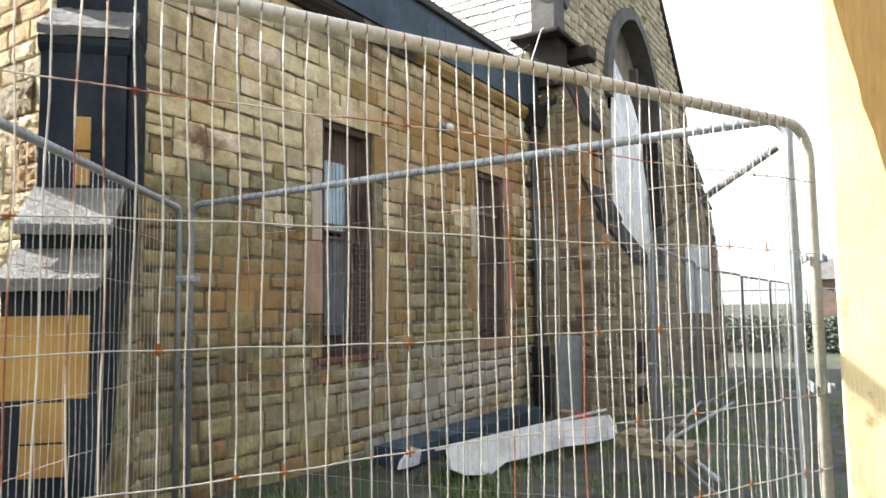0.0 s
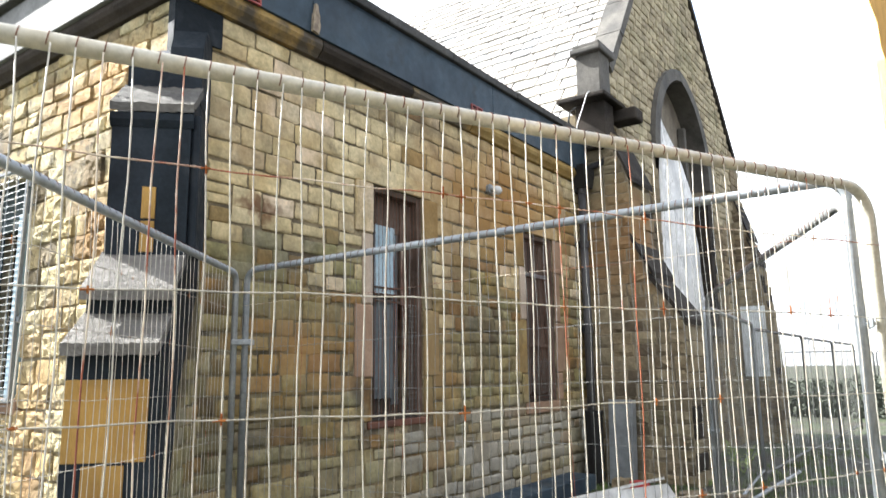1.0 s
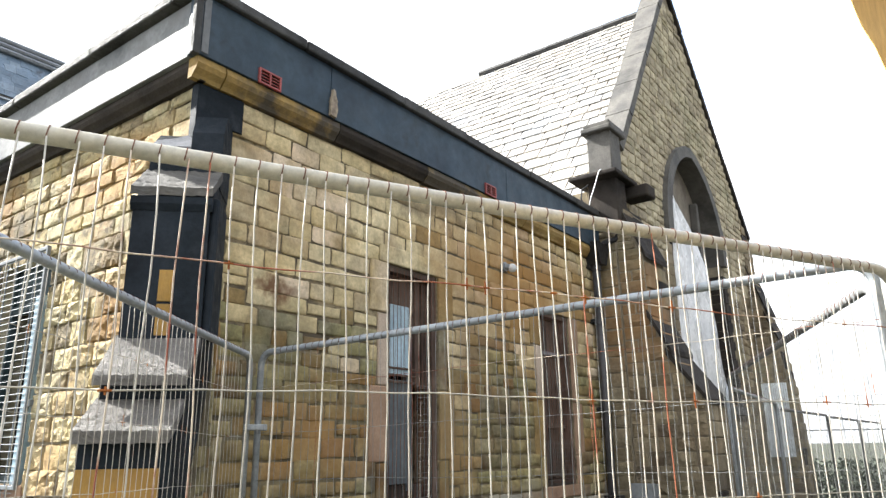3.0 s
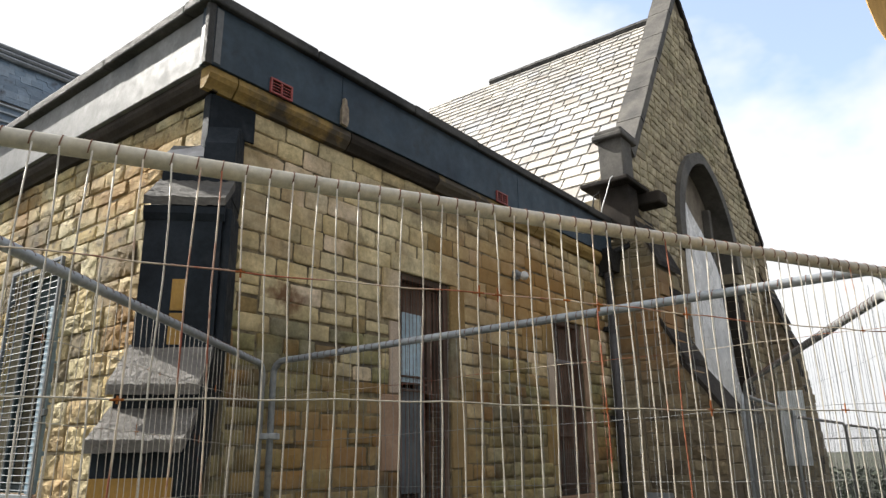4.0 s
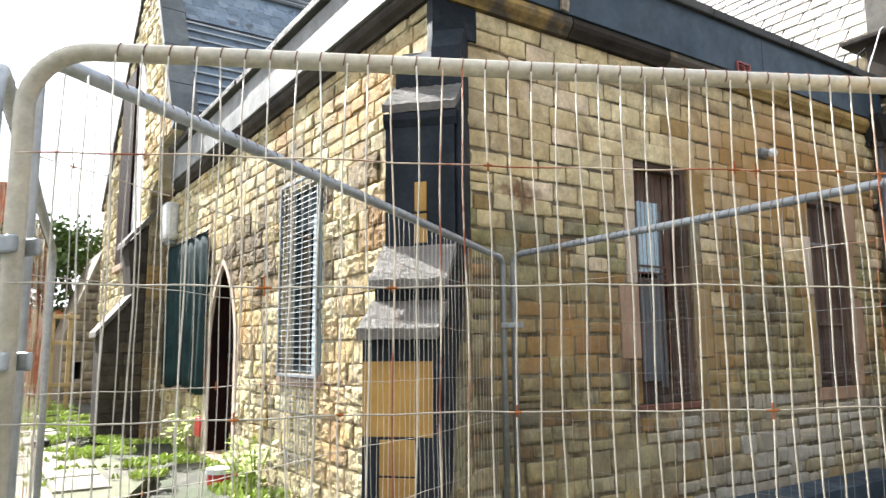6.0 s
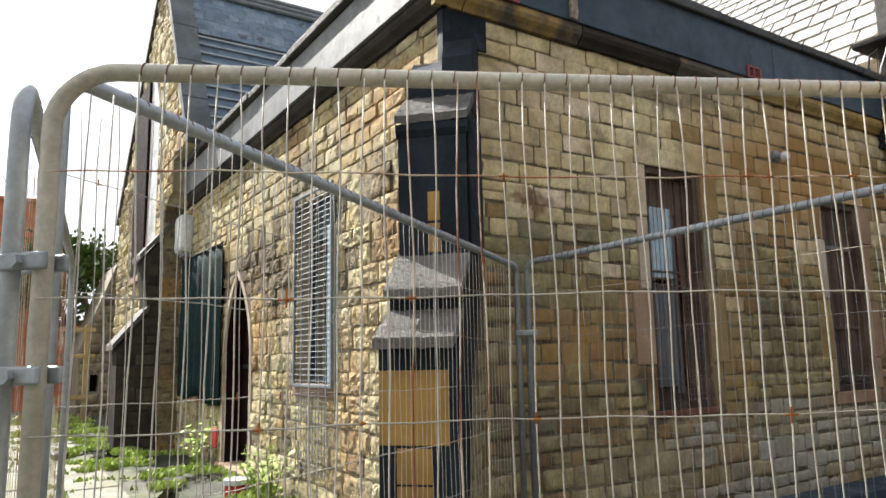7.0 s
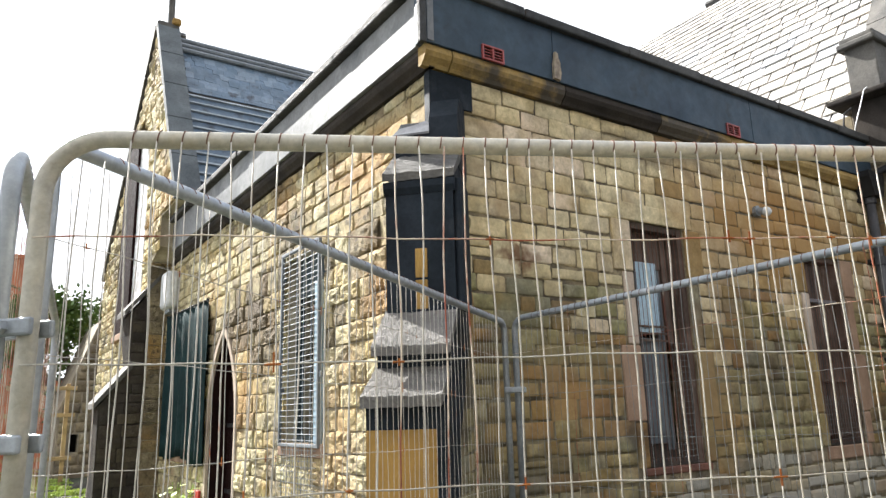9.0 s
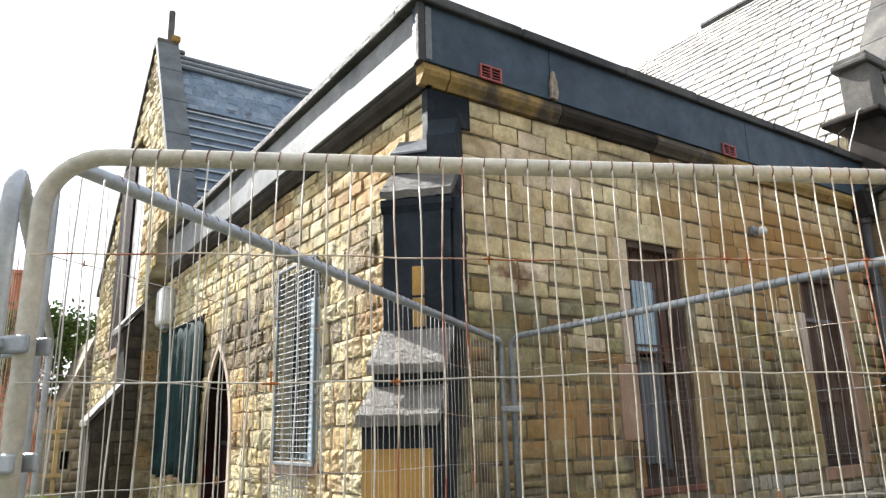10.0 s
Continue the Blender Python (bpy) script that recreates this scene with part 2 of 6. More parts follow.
M_MORTAR_L = surface("pale_mortar", gloss=0.18, tones=[(0.44, 0.38, 0.27), (0.50, 0.44, 0.33), (0.30, 0.25, 0.17)], grain=60, bump=0.6)
M_PINK = surface("pinkish_dressed_stone", gloss=0.18, tones=[(0.33, 0.215, 0.145), (0.38, 0.26, 0.18), (0.28, 0.18, 0.12)], grain=90, bump=0.25, depth=0.004, stains=[((0.16, 0.10, 0.08), 3.0, 0.58, 0.72, 0.6)])
M_OCHRE = surface("ochre_stone", [(0.33, 0.19, 0.042), (0.375, 0.225, 0.056), (0.285, 0.16, 0.038)], grain=45, bump=0.3, stretch=(6, 6, 0.7), stains=[((0.18, 0.11, 0.04), 6.0, 0.6, 0.72, 0.5)])
M_CORNICE = surface("ochre_cornice_stone", [(0.36, 0.243, 0.076), (0.306, 0.198, 0.06), (0.414, 0.297, 0.111)], grain=40, bump=0.4, stains=[((0.05, 0.045, 0.04), 1.2, 0.50, 0.60, 0.92)])
M_SOOT_SHADE = surface("soot_and_shade_black_stone", gloss=0.08, tones=[(0.035, 0.031, 0.028), (0.055, 0.047, 0.04), (0.028, 0.026, 0.026)], grain=50, bump=0.5)
M_BLACK = surface("black_painted_render", gloss=0.09, tones=[(0.014, 0.019, 0.025), (0.022, 0.028, 0.037), (0.011, 0.014, 0.019)], grain=30, bump=0.35, rough=0.62, stains=[((0.06, 0.066, 0.075), 2.6, 0.58, 0.76, 0.55)])
M_ROUGHCAST = surface("pale_rough_mortar", gloss=0.18, tones=[(0.215, 0.205, 0.19), (0.265, 0.25, 0.235), (0.17, 0.16, 0.15)], grain=70, bump=1.0, bump_scale=28, depth=0.05, stains=[((0.15, 0.14, 0.13), 6.0, 0.52, 0.64, 0.7)])
M_FASCIA = surface("dark_blue_grey_fascia_paint", gloss=0.22, tones=[(0.033, 0.053, 0.075), (0.043, 0.066, 0.09), (0.026, 0.043, 0.064)], grain=14, bump=0.12, rough=0.5, stains=[((0.055, 0.066, 0.078), 1.5, 0.56, 0.76, 0.5), ((0.02, 0.022, 0.025), 3.0, 0.6, 0.7, 0.7)])
M_WHITE_FASCIA = surface("pale_weathered_fascia_paint", gloss=0.18, tones=[(0.18, 0.185, 0.193), (0.222, 0.228, 0.231), (0.143, 0.15, 0.16)], grain=25, bump=0.2, rough=0.6, stains=[((0.16, 0.16, 0.16), 2.2, 0.58, 0.68, 0.6)])
M_FLASHING = surface("dark_roof_edge_felt", [(0.045, 0.044, 0.043), (0.07, 0.068, 0.065), (0.03, 0.03, 0.03)], grain=60, bump=0.6, rough=0.8)
# the glare on wet slate is painted in as pale base tones
GLARE_SLATE = dict(tones=[(0.52, 0.50, 0.465), (0.62, 0.59, 0.54), (0.43, 0.415, 0.40), (0.68, 0.65, 0.59), (0.57, 0.53, 0.475), (0.49, 0.50, 0.52), (0.46, 0.425, 0.385)], grain=30, bump=0.25, rough=0.42, stains=[((0.50, 0.47, 0.40), 2.0, 0.55, 0.75, 0.5)])
M_SLATE = (surface("glare_slate_piece", pieces="object", **GLARE_SLATE), surface("glare_slate_joined", pieces="island", **GLARE_SLATE))
# reflected sky is mixed into the blue of these slates
M_BLUE_SLATE = surface("blue_slate_with_sky_sheen", [(0.10, 0.15, 0.21), (0.135, 0.185, 0.245), (0.08, 0.12, 0.17), (0.165, 0.215, 0.27)], "island", grain=30, bump=0.3, rough=0.55, stains=[((0.02, 0.022, 0.028), 4.0, 0.56, 0.66, 0.8)])
M_COPING = surface("grey_coping_stone", [(0.085, 0.08, 0.074), (0.12, 0.112, 0.10), (0.065, 0.062, 0.058)], grain=40, bump=0.4, stains=[((0.035, 0.03, 0.028), 2.0, 0.55, 0.7, 0.7)])
M_GALV = surface("galvanised_tube", [(0.36, 0.385, 0.41), (0.42, 0.445, 0.465), (0.315, 0.34, 0.365)], "object", grain=35, bump=0.08, rough=0.52, metal=0.35, stains=[((0.30, 0.28, 0.24), 6.0, 0.56, 0.72, 0.6)])
M_CREAM = surface("cream_weathered_tube", [(0.50, 0.47, 0.385), (0.56, 0.53, 0.45), (0.44, 0.41, 0.335)], grain=50, bump=0.1, rough=0.45, metal=0.1, stains=[((0.40, 0.33, 0.20), 5.0, 0.54, 0.7, 0.5)])
M_WIRE = surface("galvanised_wire", [(0.508, 0.476, 0.41), (0.574, 0.541, 0.476), (0.451, 0.418, 0.353), (0.558, 0.533, 0.476), (0.492, 0.443, 0.377)], "object", grain=60, bump=0.0, rough=0.65, metal=0.08, stains=[((0.36, 0.10, 0.035), 3.4, 0.64, 0.69, 0.95)])
M_RUST_WIRE = surface("rusty_wire", [(0.272, 0.07, 0.032), (0.32, 0.105, 0.048), (0.208, 0.052, 0.028)], grain=90, bump=0.0, rough=0.8, stains=[((0.55, 0.48, 0.38), 2.6, 0.46, 0.53, 0.95)])
M_PINE = surface("pale_pine", [(0.70, 0.56, 0.29), (0.76, 0.63, 0.36), (0.64, 0.49, 0.23)], grain=30, bump=0.25, stretch=(9, 9, 0.5), rough=0.7, stains=[((0.30, 0.17, 0.07), 7.0, 0.64, 0.70, 0.8)])
M_OFFCUT = surface("weathered_timber_offcut", [(0.33, 0.27, 0.19), (0.40, 0.33, 0.24), (0.25, 0.20, 0.145)], grain=30, bump=0.4, stretch=(9, 9, 0.5), rough=0.8, stains=[((0.12, 0.09, 0.07), 7.0, 0.56, 0.66, 0.8)])
M_TIMBER = surface("plain_yard_timber", [(0.36, 0.25, 0.115), (0.42, 0.30, 0.145), (0.30, 0.205, 0.09)], grain=20, bump=0.3, stretch=(6, 6, 0.6), rough=0.75)
M_TAN = surface("tan_plywood", [(0.52, 0.30, 0.085), (0.58, 0.35, 0.11), (0.46, 0.26, 0.07)], grain=20, bump=0.2, stretch=(6, 6, 0.6), rough=0.7)
M_GROUND = surface("muddy_ground", [(0.048, 0.042, 0.031), (0.07, 0.062, 0.047), (0.036, 0.033, 0.025), (0.09, 0.08, 0.063)], grain=12, patches=0.5, bump=0.9, bump_scale=14, depth=0.05, stains=[((0.038, 0.06, 0.018), 0.9, 0.46, 0.60, 0.85), ((0.16, 0.145, 0.12), 2.1, 0.60, 0.72, 0.6)])
M_CONCRETE = surface("pale_flagstone", [(0.20, 0.195, 0.145), (0.24, 0.235, 0.18), (0.165, 0.16, 0.12), (0.22, 0.21, 0.155)], "object", grain=14, bump=0.4, mottle=0.2, stains=[((0.20, 0.25, 0.06), 2.4, 0.56, 0.66, 0.7), ((0.13, 0.12, 0.095), 5.0, 0.54, 0.64, 0.5)])
M_PATHDIRT = surface("mossy_path_joint", [(0.075, 0.085, 0.035), (0.10, 0.11, 0.045), (0.06, 0.055, 0.035)], grain=30, bump=0.6)
# sunlight shining through the blades is put into this bright base colour
M_GRASS_SUN = surface("sun_bright_grass_blades", [(0.33, 0.45, 0.07), (0.42, 0.54, 0.09), (0.24, 0.35, 0.05), (0.47, 0.55, 0.14)], "island", grain=8, bump=0.0, rough=0.6)
M_WEED = surface("dark_weed_leaves", [(0.075, 0.125, 0.028), (0.11, 0.17, 0.035), (0.055, 0.095, 0.022), (0.15, 0.19, 0.05)], "island", grain=8, bump=0.0, rough=0.6)
M_LEAF = surface("tree_leaves", [(0.065, 0.12, 0.022), (0.10, 0.17, 0.03), (0.045, 0.085, 0.018), (0.14, 0.20, 0.045)], "island", grain=8, bump=0.0, rough=0.55)
M_BARK = surface("bark", [(0.10, 0.075, 0.05), (0.14, 0.105, 0.075)], grain=30, bump=0.8)
M_DARKWOOD = surface("dark_stained_timber", [(0.085, 0.064, 0.051), (0.125, 0.095, 0.076), (0.06, 0.045, 0.037)], gloss=0.2, grain=30, bump=0.3, stretch=(8, 8, 0.7), stains=[((0.20, 0.15, 0.12), 4.0, 0.58, 0.7, 0.6)])
M_DARKBOARD = surface("blackened_window_board", [(0.045, 0.037, 0.032), (0.065, 0.053, 0.046), (0.030, 0.025, 0.022)], gloss=0.25, grain=30, bump=0.3, stretch=(8, 8, 0.7), stains=[((0.12, 0.085, 0.065), 3.0, 0.56, 0.7, 0.6)])
M_RUSTFRAME = surface("rusted_frame", [(0.13, 0.05, 0.028), (0.18, 0.075, 0.045), (0.08, 0.035, 0.025)], grain=50, bump=0.4)
M_WELDRUST = surface("orange_rust", [(0.34, 0.12, 0.035), (0.42, 0.16, 0.05), (0.26, 0.085, 0.03)], "island", grain=60, bump=0.0, rough=0.9, gloss=0.1)
M_BLUEWHITE = surface("pale_blue_board", [(0.36, 0.50, 0.60), (0.43, 0.57, 0.66), (0.31, 0.44, 0.54)], grain=20, bump=0.1, rough=0.4, stains=[((0.25, 0.27, 0.28), 3.0, 0.58, 0.72, 0.5)])
M_POLY = surface("white_polythene", [(0.70, 0.70, 0.70), (0.78, 0.78, 0.78), (0.62, 0.63, 0.65)], grain=6, bump=0.5, bump_scale=8, depth=0.05, rough=0.3)
M_TEAL = surface("dark_teal_board", [(0.035, 0.055, 0.062), (0.05, 0.072, 0.08), (0.026, 0.04, 0.046)], gloss=0.2, grain=20, bump=0.2, rough=0.6)
# near-black plates paint the unlit space behind openings
M_DARK = surface("unlit_interior", gloss=0.05, tones=[(0.012, 0.011, 0.010), (0.02, 0.018, 0.016)], grain=10, bump=0.0)
M_IRON = surface("black_cast_iron", gloss=0.2, tones=[(0.018, 0.018, 0.019), (0.03, 0.03, 0.031)], grain=40, bump=0.2, rough=0.5)
M_REDVENT = surface("red_plastic", [(0.30, 0.055, 0.05), (0.36, 0.07, 0.06)], grain=40, bump=0.0, rough=0.5)
M_RED = surface("bright_red_plastic", [(0.50, 0.03, 0.025), (0.42, 0.03, 0.025)], grain=30, bump=0.0, rough=0.45)
M_WHITE = surface("white_plastic", [(0.68, 0.69, 0.70), (0.60, 0.61, 0.62)], grain=20, bump=0.0, rough=0.4)
M_GREYSHEET = surface("grey_metal_sheet", [(0.24, 0.26, 0.28), (0.30, 0.32, 0.34)], grain=12, bump=0.15, rough=0.5, metal=0.3)
M_GREEN = surface("dark_green_netting", [(0.010, 0.024, 0.026), (0.014, 0.032, 0.034), (0.007, 0.019, 0.021)], grain=25, bump=0.5, stretch=(8, 8, 0.6), rough=0.8, gloss=0.08)
M_BRICK = surface("red_brick", [(0.50, 0.165, 0.072), (0.56, 0.19, 0.088), (0.43, 0.135, 0.06)], grain=30, bump=0.4)
M_DULLBRICK = surface("dull_distant_brick", [(0.15, 0.10, 0.075), (0.18, 0.12, 0.09)], grain=20, bump=0.2)
M_FARWIRE = surface("dull_grey_wire", [(0.23, 0.235, 0.23), (0.29, 0.295, 0.29), (0.18, 0.185, 0.18)], "object", grain=40, bump=0.0, rough=0.55, metal=0.3)
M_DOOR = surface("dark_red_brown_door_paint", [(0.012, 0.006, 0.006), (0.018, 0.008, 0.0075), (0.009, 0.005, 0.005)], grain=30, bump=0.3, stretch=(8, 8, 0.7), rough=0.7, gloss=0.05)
M_ZINC = surface("grey_blue_metal_strip", [(0.16, 0.18, 0.20), (0.20, 0.22, 0.24)], grain=20, bump=0.1, rough=0.5)
M_BARPALE = surface("pale_galvanised_bar", [(0.29, 0.325, 0.35), (0.34, 0.375, 0.40), (0.25, 0.28, 0.305)], "object", grain=40, bump=0.0, rough=0.5, metal=0.2)
# brown tones include the reflections of window_1's dark glass
M_BROWNBOARD = surface("glass_toned_brown_board", gloss=0.2, tones=[(0.115, 0.083, 0.066), (0.15, 0.11, 0.088), (0.085, 0.062, 0.05)], grain=30, bump=0.3, stretch=(8, 8, 0.7), stains=[((0.26, 0.20, 0.165), 4.0, 0.58, 0.7, 0.5)])
M_OLDBOARD = surface("weathered_grey_board", gloss=0.2, tones=[(0.20, 0.175, 0.14), (0.25, 0.22, 0.18), (0.15, 0.13, 0.105)], grain=20, bump=0.3, stretch=(8, 8, 0.7), stains=[((0.08, 0.07, 0.06), 2.0, 0.55, 0.7, 0.6)])
M_GREYBLUE = surface("dusty_grey_blue_board", [(0.09, 0.108, 0.122), (0.115, 0.133, 0.146), (0.07, 0.084, 0.096)], grain=20, bump=0.15, rough=0.55)
M_PALEPINK = surface("pale_pink_grey_stone", gloss=0.18, tones=[(0.44, 0.355, 0.28), (0.50, 0.41, 0.33), (0.38, 0.30, 0.235)], grain=70, bump=0.3, depth=0.005, stains=[((0.20, 0.15, 0.12), 3.0, 0.60, 0.74, 0.5)])
M_FARTUBE = surface("dull_dark_tube", [(0.16, 0.165, 0.165), (0.20, 0.205, 0.205), (0.13, 0.135, 0.135)], "object", grain=35, bump=0.05, rough=0.6)
M_PLYWHITE = surface("pale_board", [(0.74, 0.79, 0.83), (0.80, 0.85, 0.88)], grain=12, bump=0.1, rough=0.6)
M_PIPE = surface("dull_grey_pipe_paint", gloss=0.3, tones=[(0.065, 0.063, 0.068), (0.085, 0.082, 0.087), (0.05, 0.049, 0.053)], grain=40, bump=0.15, rough=0.5)
M_LEAD = surface("grey_lead_sheet", gloss=0.18, tones=[(0.189, 0.196, 0.216), (0.245, 0.252, 0.274), (0.14, 0.147, 0.158)], grain=14, bump=0.3, rough=0.5, metal=0.3)
M_WHITEBOARD = surface("white_painted_board", [(0.66, 0.66, 0.66), (0.74, 0.74, 0.73), (0.58, 0.58, 0.58)], grain=14, bump=0.15, rough=0.6, stains=[((0.30, 0.28, 0.25), 2.5, 0.60, 0.72, 0.5)])
# distance haze is put into the leaf colour as a greyed green
M_GREYGREEN = surface("hazy_grey_green_leaves", [(0.075, 0.09, 0.065), (0.10, 0.115, 0.085), (0.06, 0.072, 0.052)], "island", grain=8, bump=0.0)
M_DARKBLUE_STONE = surface("dark_blue_grey_coping", [(0.115, 0.128, 0.135), (0.145, 0.158, 0.165), (0.095, 0.106, 0.112)], grain=40, bump=0.4, gloss=0.2)


# ---- mesh helpers ----
from mathutils.geometry import tessellate_polygon

RNG = random.Random(7)


def basis(u, v, w, o):
    m = Matrix.Identity(4)
    for i, a in enumerate((u, v, w, o)):
        for k in range(3):
            m[k][i] = a[k]
    return m


def mesh_of(name, verts, faces, material, smooth=False):
    me = bpy.data.meshes.new(name)
    me.from_pydata([tuple(v) for v in verts], [], faces)
    if material:
        me.materials.append(material)
    if smooth:
        me.polygons.foreach_set("use_smooth", [True] * len(me.polygons))
    me.update()
    return me


def part(name, source, material, parent=None, label=""):
    """source: a mesh, or (verts, faces), or a bmesh."""
    if isinstance(source, bmesh.types.BMesh):
        me = bpy.data.meshes.new(name)
        source.to_mesh(me)
        source.free()
        me.materials.append(material)
    elif isinstance(source, tuple):
        me = mesh_of(name, source[0], source[1], material)
    else:
        me = source
    ob = new(name, me)
    ob.parent = parent
    if label:
        ob["label"] = label
    return ob


def thing(name, label, category, group="", kind=""):
    return tagged(new(name), label, category, group, kind)


def prism(loops, fm, w0, w1):
    """Outline loops (u, v), the first outside and the rest holes, thickened from w0 to w1 in the frame fm."""
    flat = [p for l in loops for p in l]
    n = len(flat)
    verts = [fm @ Vector((u, v, w1)) for u, v in flat] + [fm @ Vector((u, v, w0)) for u, v in flat]
    tris = tessellate_polygon([[Vector((u, v, 0)) for u, v in l] for l in loops])
    faces = []
    for a, b, c in tris:
        (ax, ay), (bx, by), (cx, cy) = flat[a], flat[b], flat[c]
        if (bx - ax) * (cy - ay) - (by - ay) * (cx - ax) < 0:
            b, c = c, b
        faces += [(a, b, c), (n + c, n + b, n + a)]
    s = 0
    for k, l in enumerate(loops):
        area = sum(l[i][0] * l[(i + 1) % len(l)][1] - l[(i + 1) % len(l)][0] * l[i][1] for i in range(len(l)))
        ccw = (area > 0) == (k == 0)
        for i in range(len(l)):
            i0, i1 = s + i, s + (i + 1) % len(l)
            faces.append((i0, n + i0, n + i1, i1) if ccw else (i0, i1, n + i1, n + i0))
        s += len(l)
    return verts, faces


def box(u0, u1, v0, v1, w0, w1, fm=Matrix.Identity(4), bevel=0.0):
    """A box with softened edges, in the frame fm."""
    bm = bmesh.new()
    bmesh.ops.create_cube(bm, size=1)
    bmesh.ops.scale(bm, vec=(u1 - u0, v1 - v0, w1 - w0), verts=bm.verts)
    bmesh.ops.translate(bm, vec=((u0 + u1) / 2, (v0 + v1) / 2, (w0 + w1) / 2), verts=bm.verts)
    if bevel:
        bmesh.ops.bevel(bm, geom=list(bm.edges), offset=bevel, segments=2, affect="EDGES", profile=0.5)
    bmesh.ops.transform(bm, matrix=fm, verts=bm.verts)
    return bm


def tube(points, r, sides=10, closed_ends=True):
    pts = [Vector(p) for p in points]
    verts, faces = [], []
    ref = None
    for i, p in enumerate(pts):
        d = (pts[min(i + 1, len(pts) - 1)] - pts[max(i - 1, 0)]).normalized()
        if ref is None:
            ref = d.orthogonal().normalized()
        ref = (ref - d * ref.dot(d)).normalized()
        s = d.cross(ref)
        for k in range(sides):
            a = 2 * math.pi * k / sides
            verts.append(p + r * (math.cos(a) * ref + math.sin(a) * s))
    for i in range(len(pts) - 1):
        for k in range(sides):
            a, b = i * sides + k, i * sides + (k + 1) % sides
            faces.append((a, b, b + sides, a + sides))
    if closed_ends:
        faces.append(tuple(reversed(range(sides))))
        faces.append(tuple(range((len(pts) - 1) * sides, len(pts) * sides)))
    return verts, faces


def joined(*sources):
    verts, faces = [], []
    for v, f in sources:
        o = len(verts)
        verts += list(v)
        faces += [tuple(i + o for i in q) for q in f]
    return verts, faces


def plain_box(u0, u1, v0, v1, w0, w1, fm=Matrix.Identity(4)):
    v = [fm @ Vector(p) for p in ((u0, v0, w0), (u1, v0, w0), (u1, v1, w0), (u0, v1, w0), (u0, v0, w1), (u1, v0, w1), (u1, v1, w1), (u0, v1, w1))]
    return v, [(3, 2, 1, 0), (4, 5, 6, 7), (0, 1, 5, 4), (1, 2, 6, 5), (2, 3, 7, 6), (3, 0, 4, 7)]


def arch(cx, half, foot, spring, apex, steps=9):
    """A pointed opening's outline, counter-clockwise from its lower left."""
    h = apex - spring
    r = (half * half + h * h) / (2 * half)
    right = []
    top = math.asin(min(1.0, h / r))
    for i in range(steps + 1):
        a = top * i / steps
        right.append((cx + half - r + r * math.cos(a), spring + r * math.sin(a)))
    left = [(2 * cx - u, v) for u, v in reversed(right[:-1])]
    return [(cx - half, foot), (cx + half, foot)] + right + left


def arch_half(v, half, spring, apex):
    """Half the opening's width at height v."""
    if v <= spring:
        return half
    h = apex - spring
    r = (half * half + h * h) / (2 * half)
    return max(0.0, half - r + math.sqrt(max(0.0, r * r - (v - spring) ** 2))) if v < apex else 0.0


# ---- masonry ----
def stone_unit(seed, rough, flat=False):
    """A stone one unit wide and high, one unit proud: a softened edge and an uneven face."""
    r = random.Random(seed)
    across = (0.0, 0.03, 0.16, 0.84, 0.97, 1.0) if flat else (0.0, 0.06, 0.34, 0.66, 0.94, 1.0)
    up = (0.0, 0.06, 0.28, 0.72, 0.94, 1.0) if flat else across
    verts = []
    for j, v in enumerate(up):
        for i, u in enumerate(across):
            edge = i in (0, 5) or j in (0, 5)
            corner = i in (0, 5) and j in (0, 5)
            jit = 0.75 if flat else 1.0
            uu, vv = u + r.uniform(-0.025, 0.025) * jit, v + r.uniform(-0.06, 0.06) * jit
            if corner:
                uu += 0.026 if i == 0 else -0.026
                vv += 0.065 if j == 0 else -0.065
                if flat and r.random() < 0.4:
                    uu += 0.02 if i == 0 else -0.02
                    vv += 0.04 if j == 0 else -0.04
            ring = i in (1, 4) or j in (1, 4)
            w = -0.25 if edge else ((0.84 if flat else 0.72) + rough * r.uniform(-0.35, 0.15) if ring else 1.0 + rough * r.uniform(-0.45, 0.45))
            verts.append((uu, vv, w))
    faces = [(j * 6 + i, j * 6 + i + 1, (j + 1) * 6 + i + 1, (j + 1) * 6 + i) for j in range(5) for i in range(5)]
    return verts, faces


def rock_unit(seed, rough):
    """A squared stone with a pitched, pitted face, one unit wide, high and proud."""
    r = random.Random(seed)
    n = 8
    at = (0.0, 0.03, 0.20, 0.40, 0.60, 0.80, 0.97, 1.0)
    tilt = (r.uniform(-0.25, 0.25), r.uniform(-0.3, 0.3))
    verts = []
    for j, v in enumerate(at):
        for i, u in enumerate(at):
            edge = i in (0, n - 1) or j in (0, n - 1)
            ring = i in (1, n - 2) or j in (1, n - 2)
            uu, vv = u + r.uniform(-0.012, 0.012), v + r.uniform(-0.03, 0.03)
            if edge and i in (0, n - 1) and j in (0, n - 1):
                uu += 0.02 if i == 0 else -0.02
                vv += 0.04 if j == 0 else -0.04
            w = -0.2 if edge else (0.78 + rough * r.uniform(-0.3, 0.2) if ring else 1.0 + tilt[0] * (u - 0.5) + tilt[1] * (v - 0.5) + rough * r.choice((-0.6, -0.2, 0.0, 0.1, 0.3)) * r.uniform(0.5, 1.1))
            verts.append((uu, vv, w))
    return verts, [(j * n + i, j * n + i + 1, (j + 1) * n + i + 1, (j + 1) * n + i) for j in range(n - 1) for i in range(n - 1)]


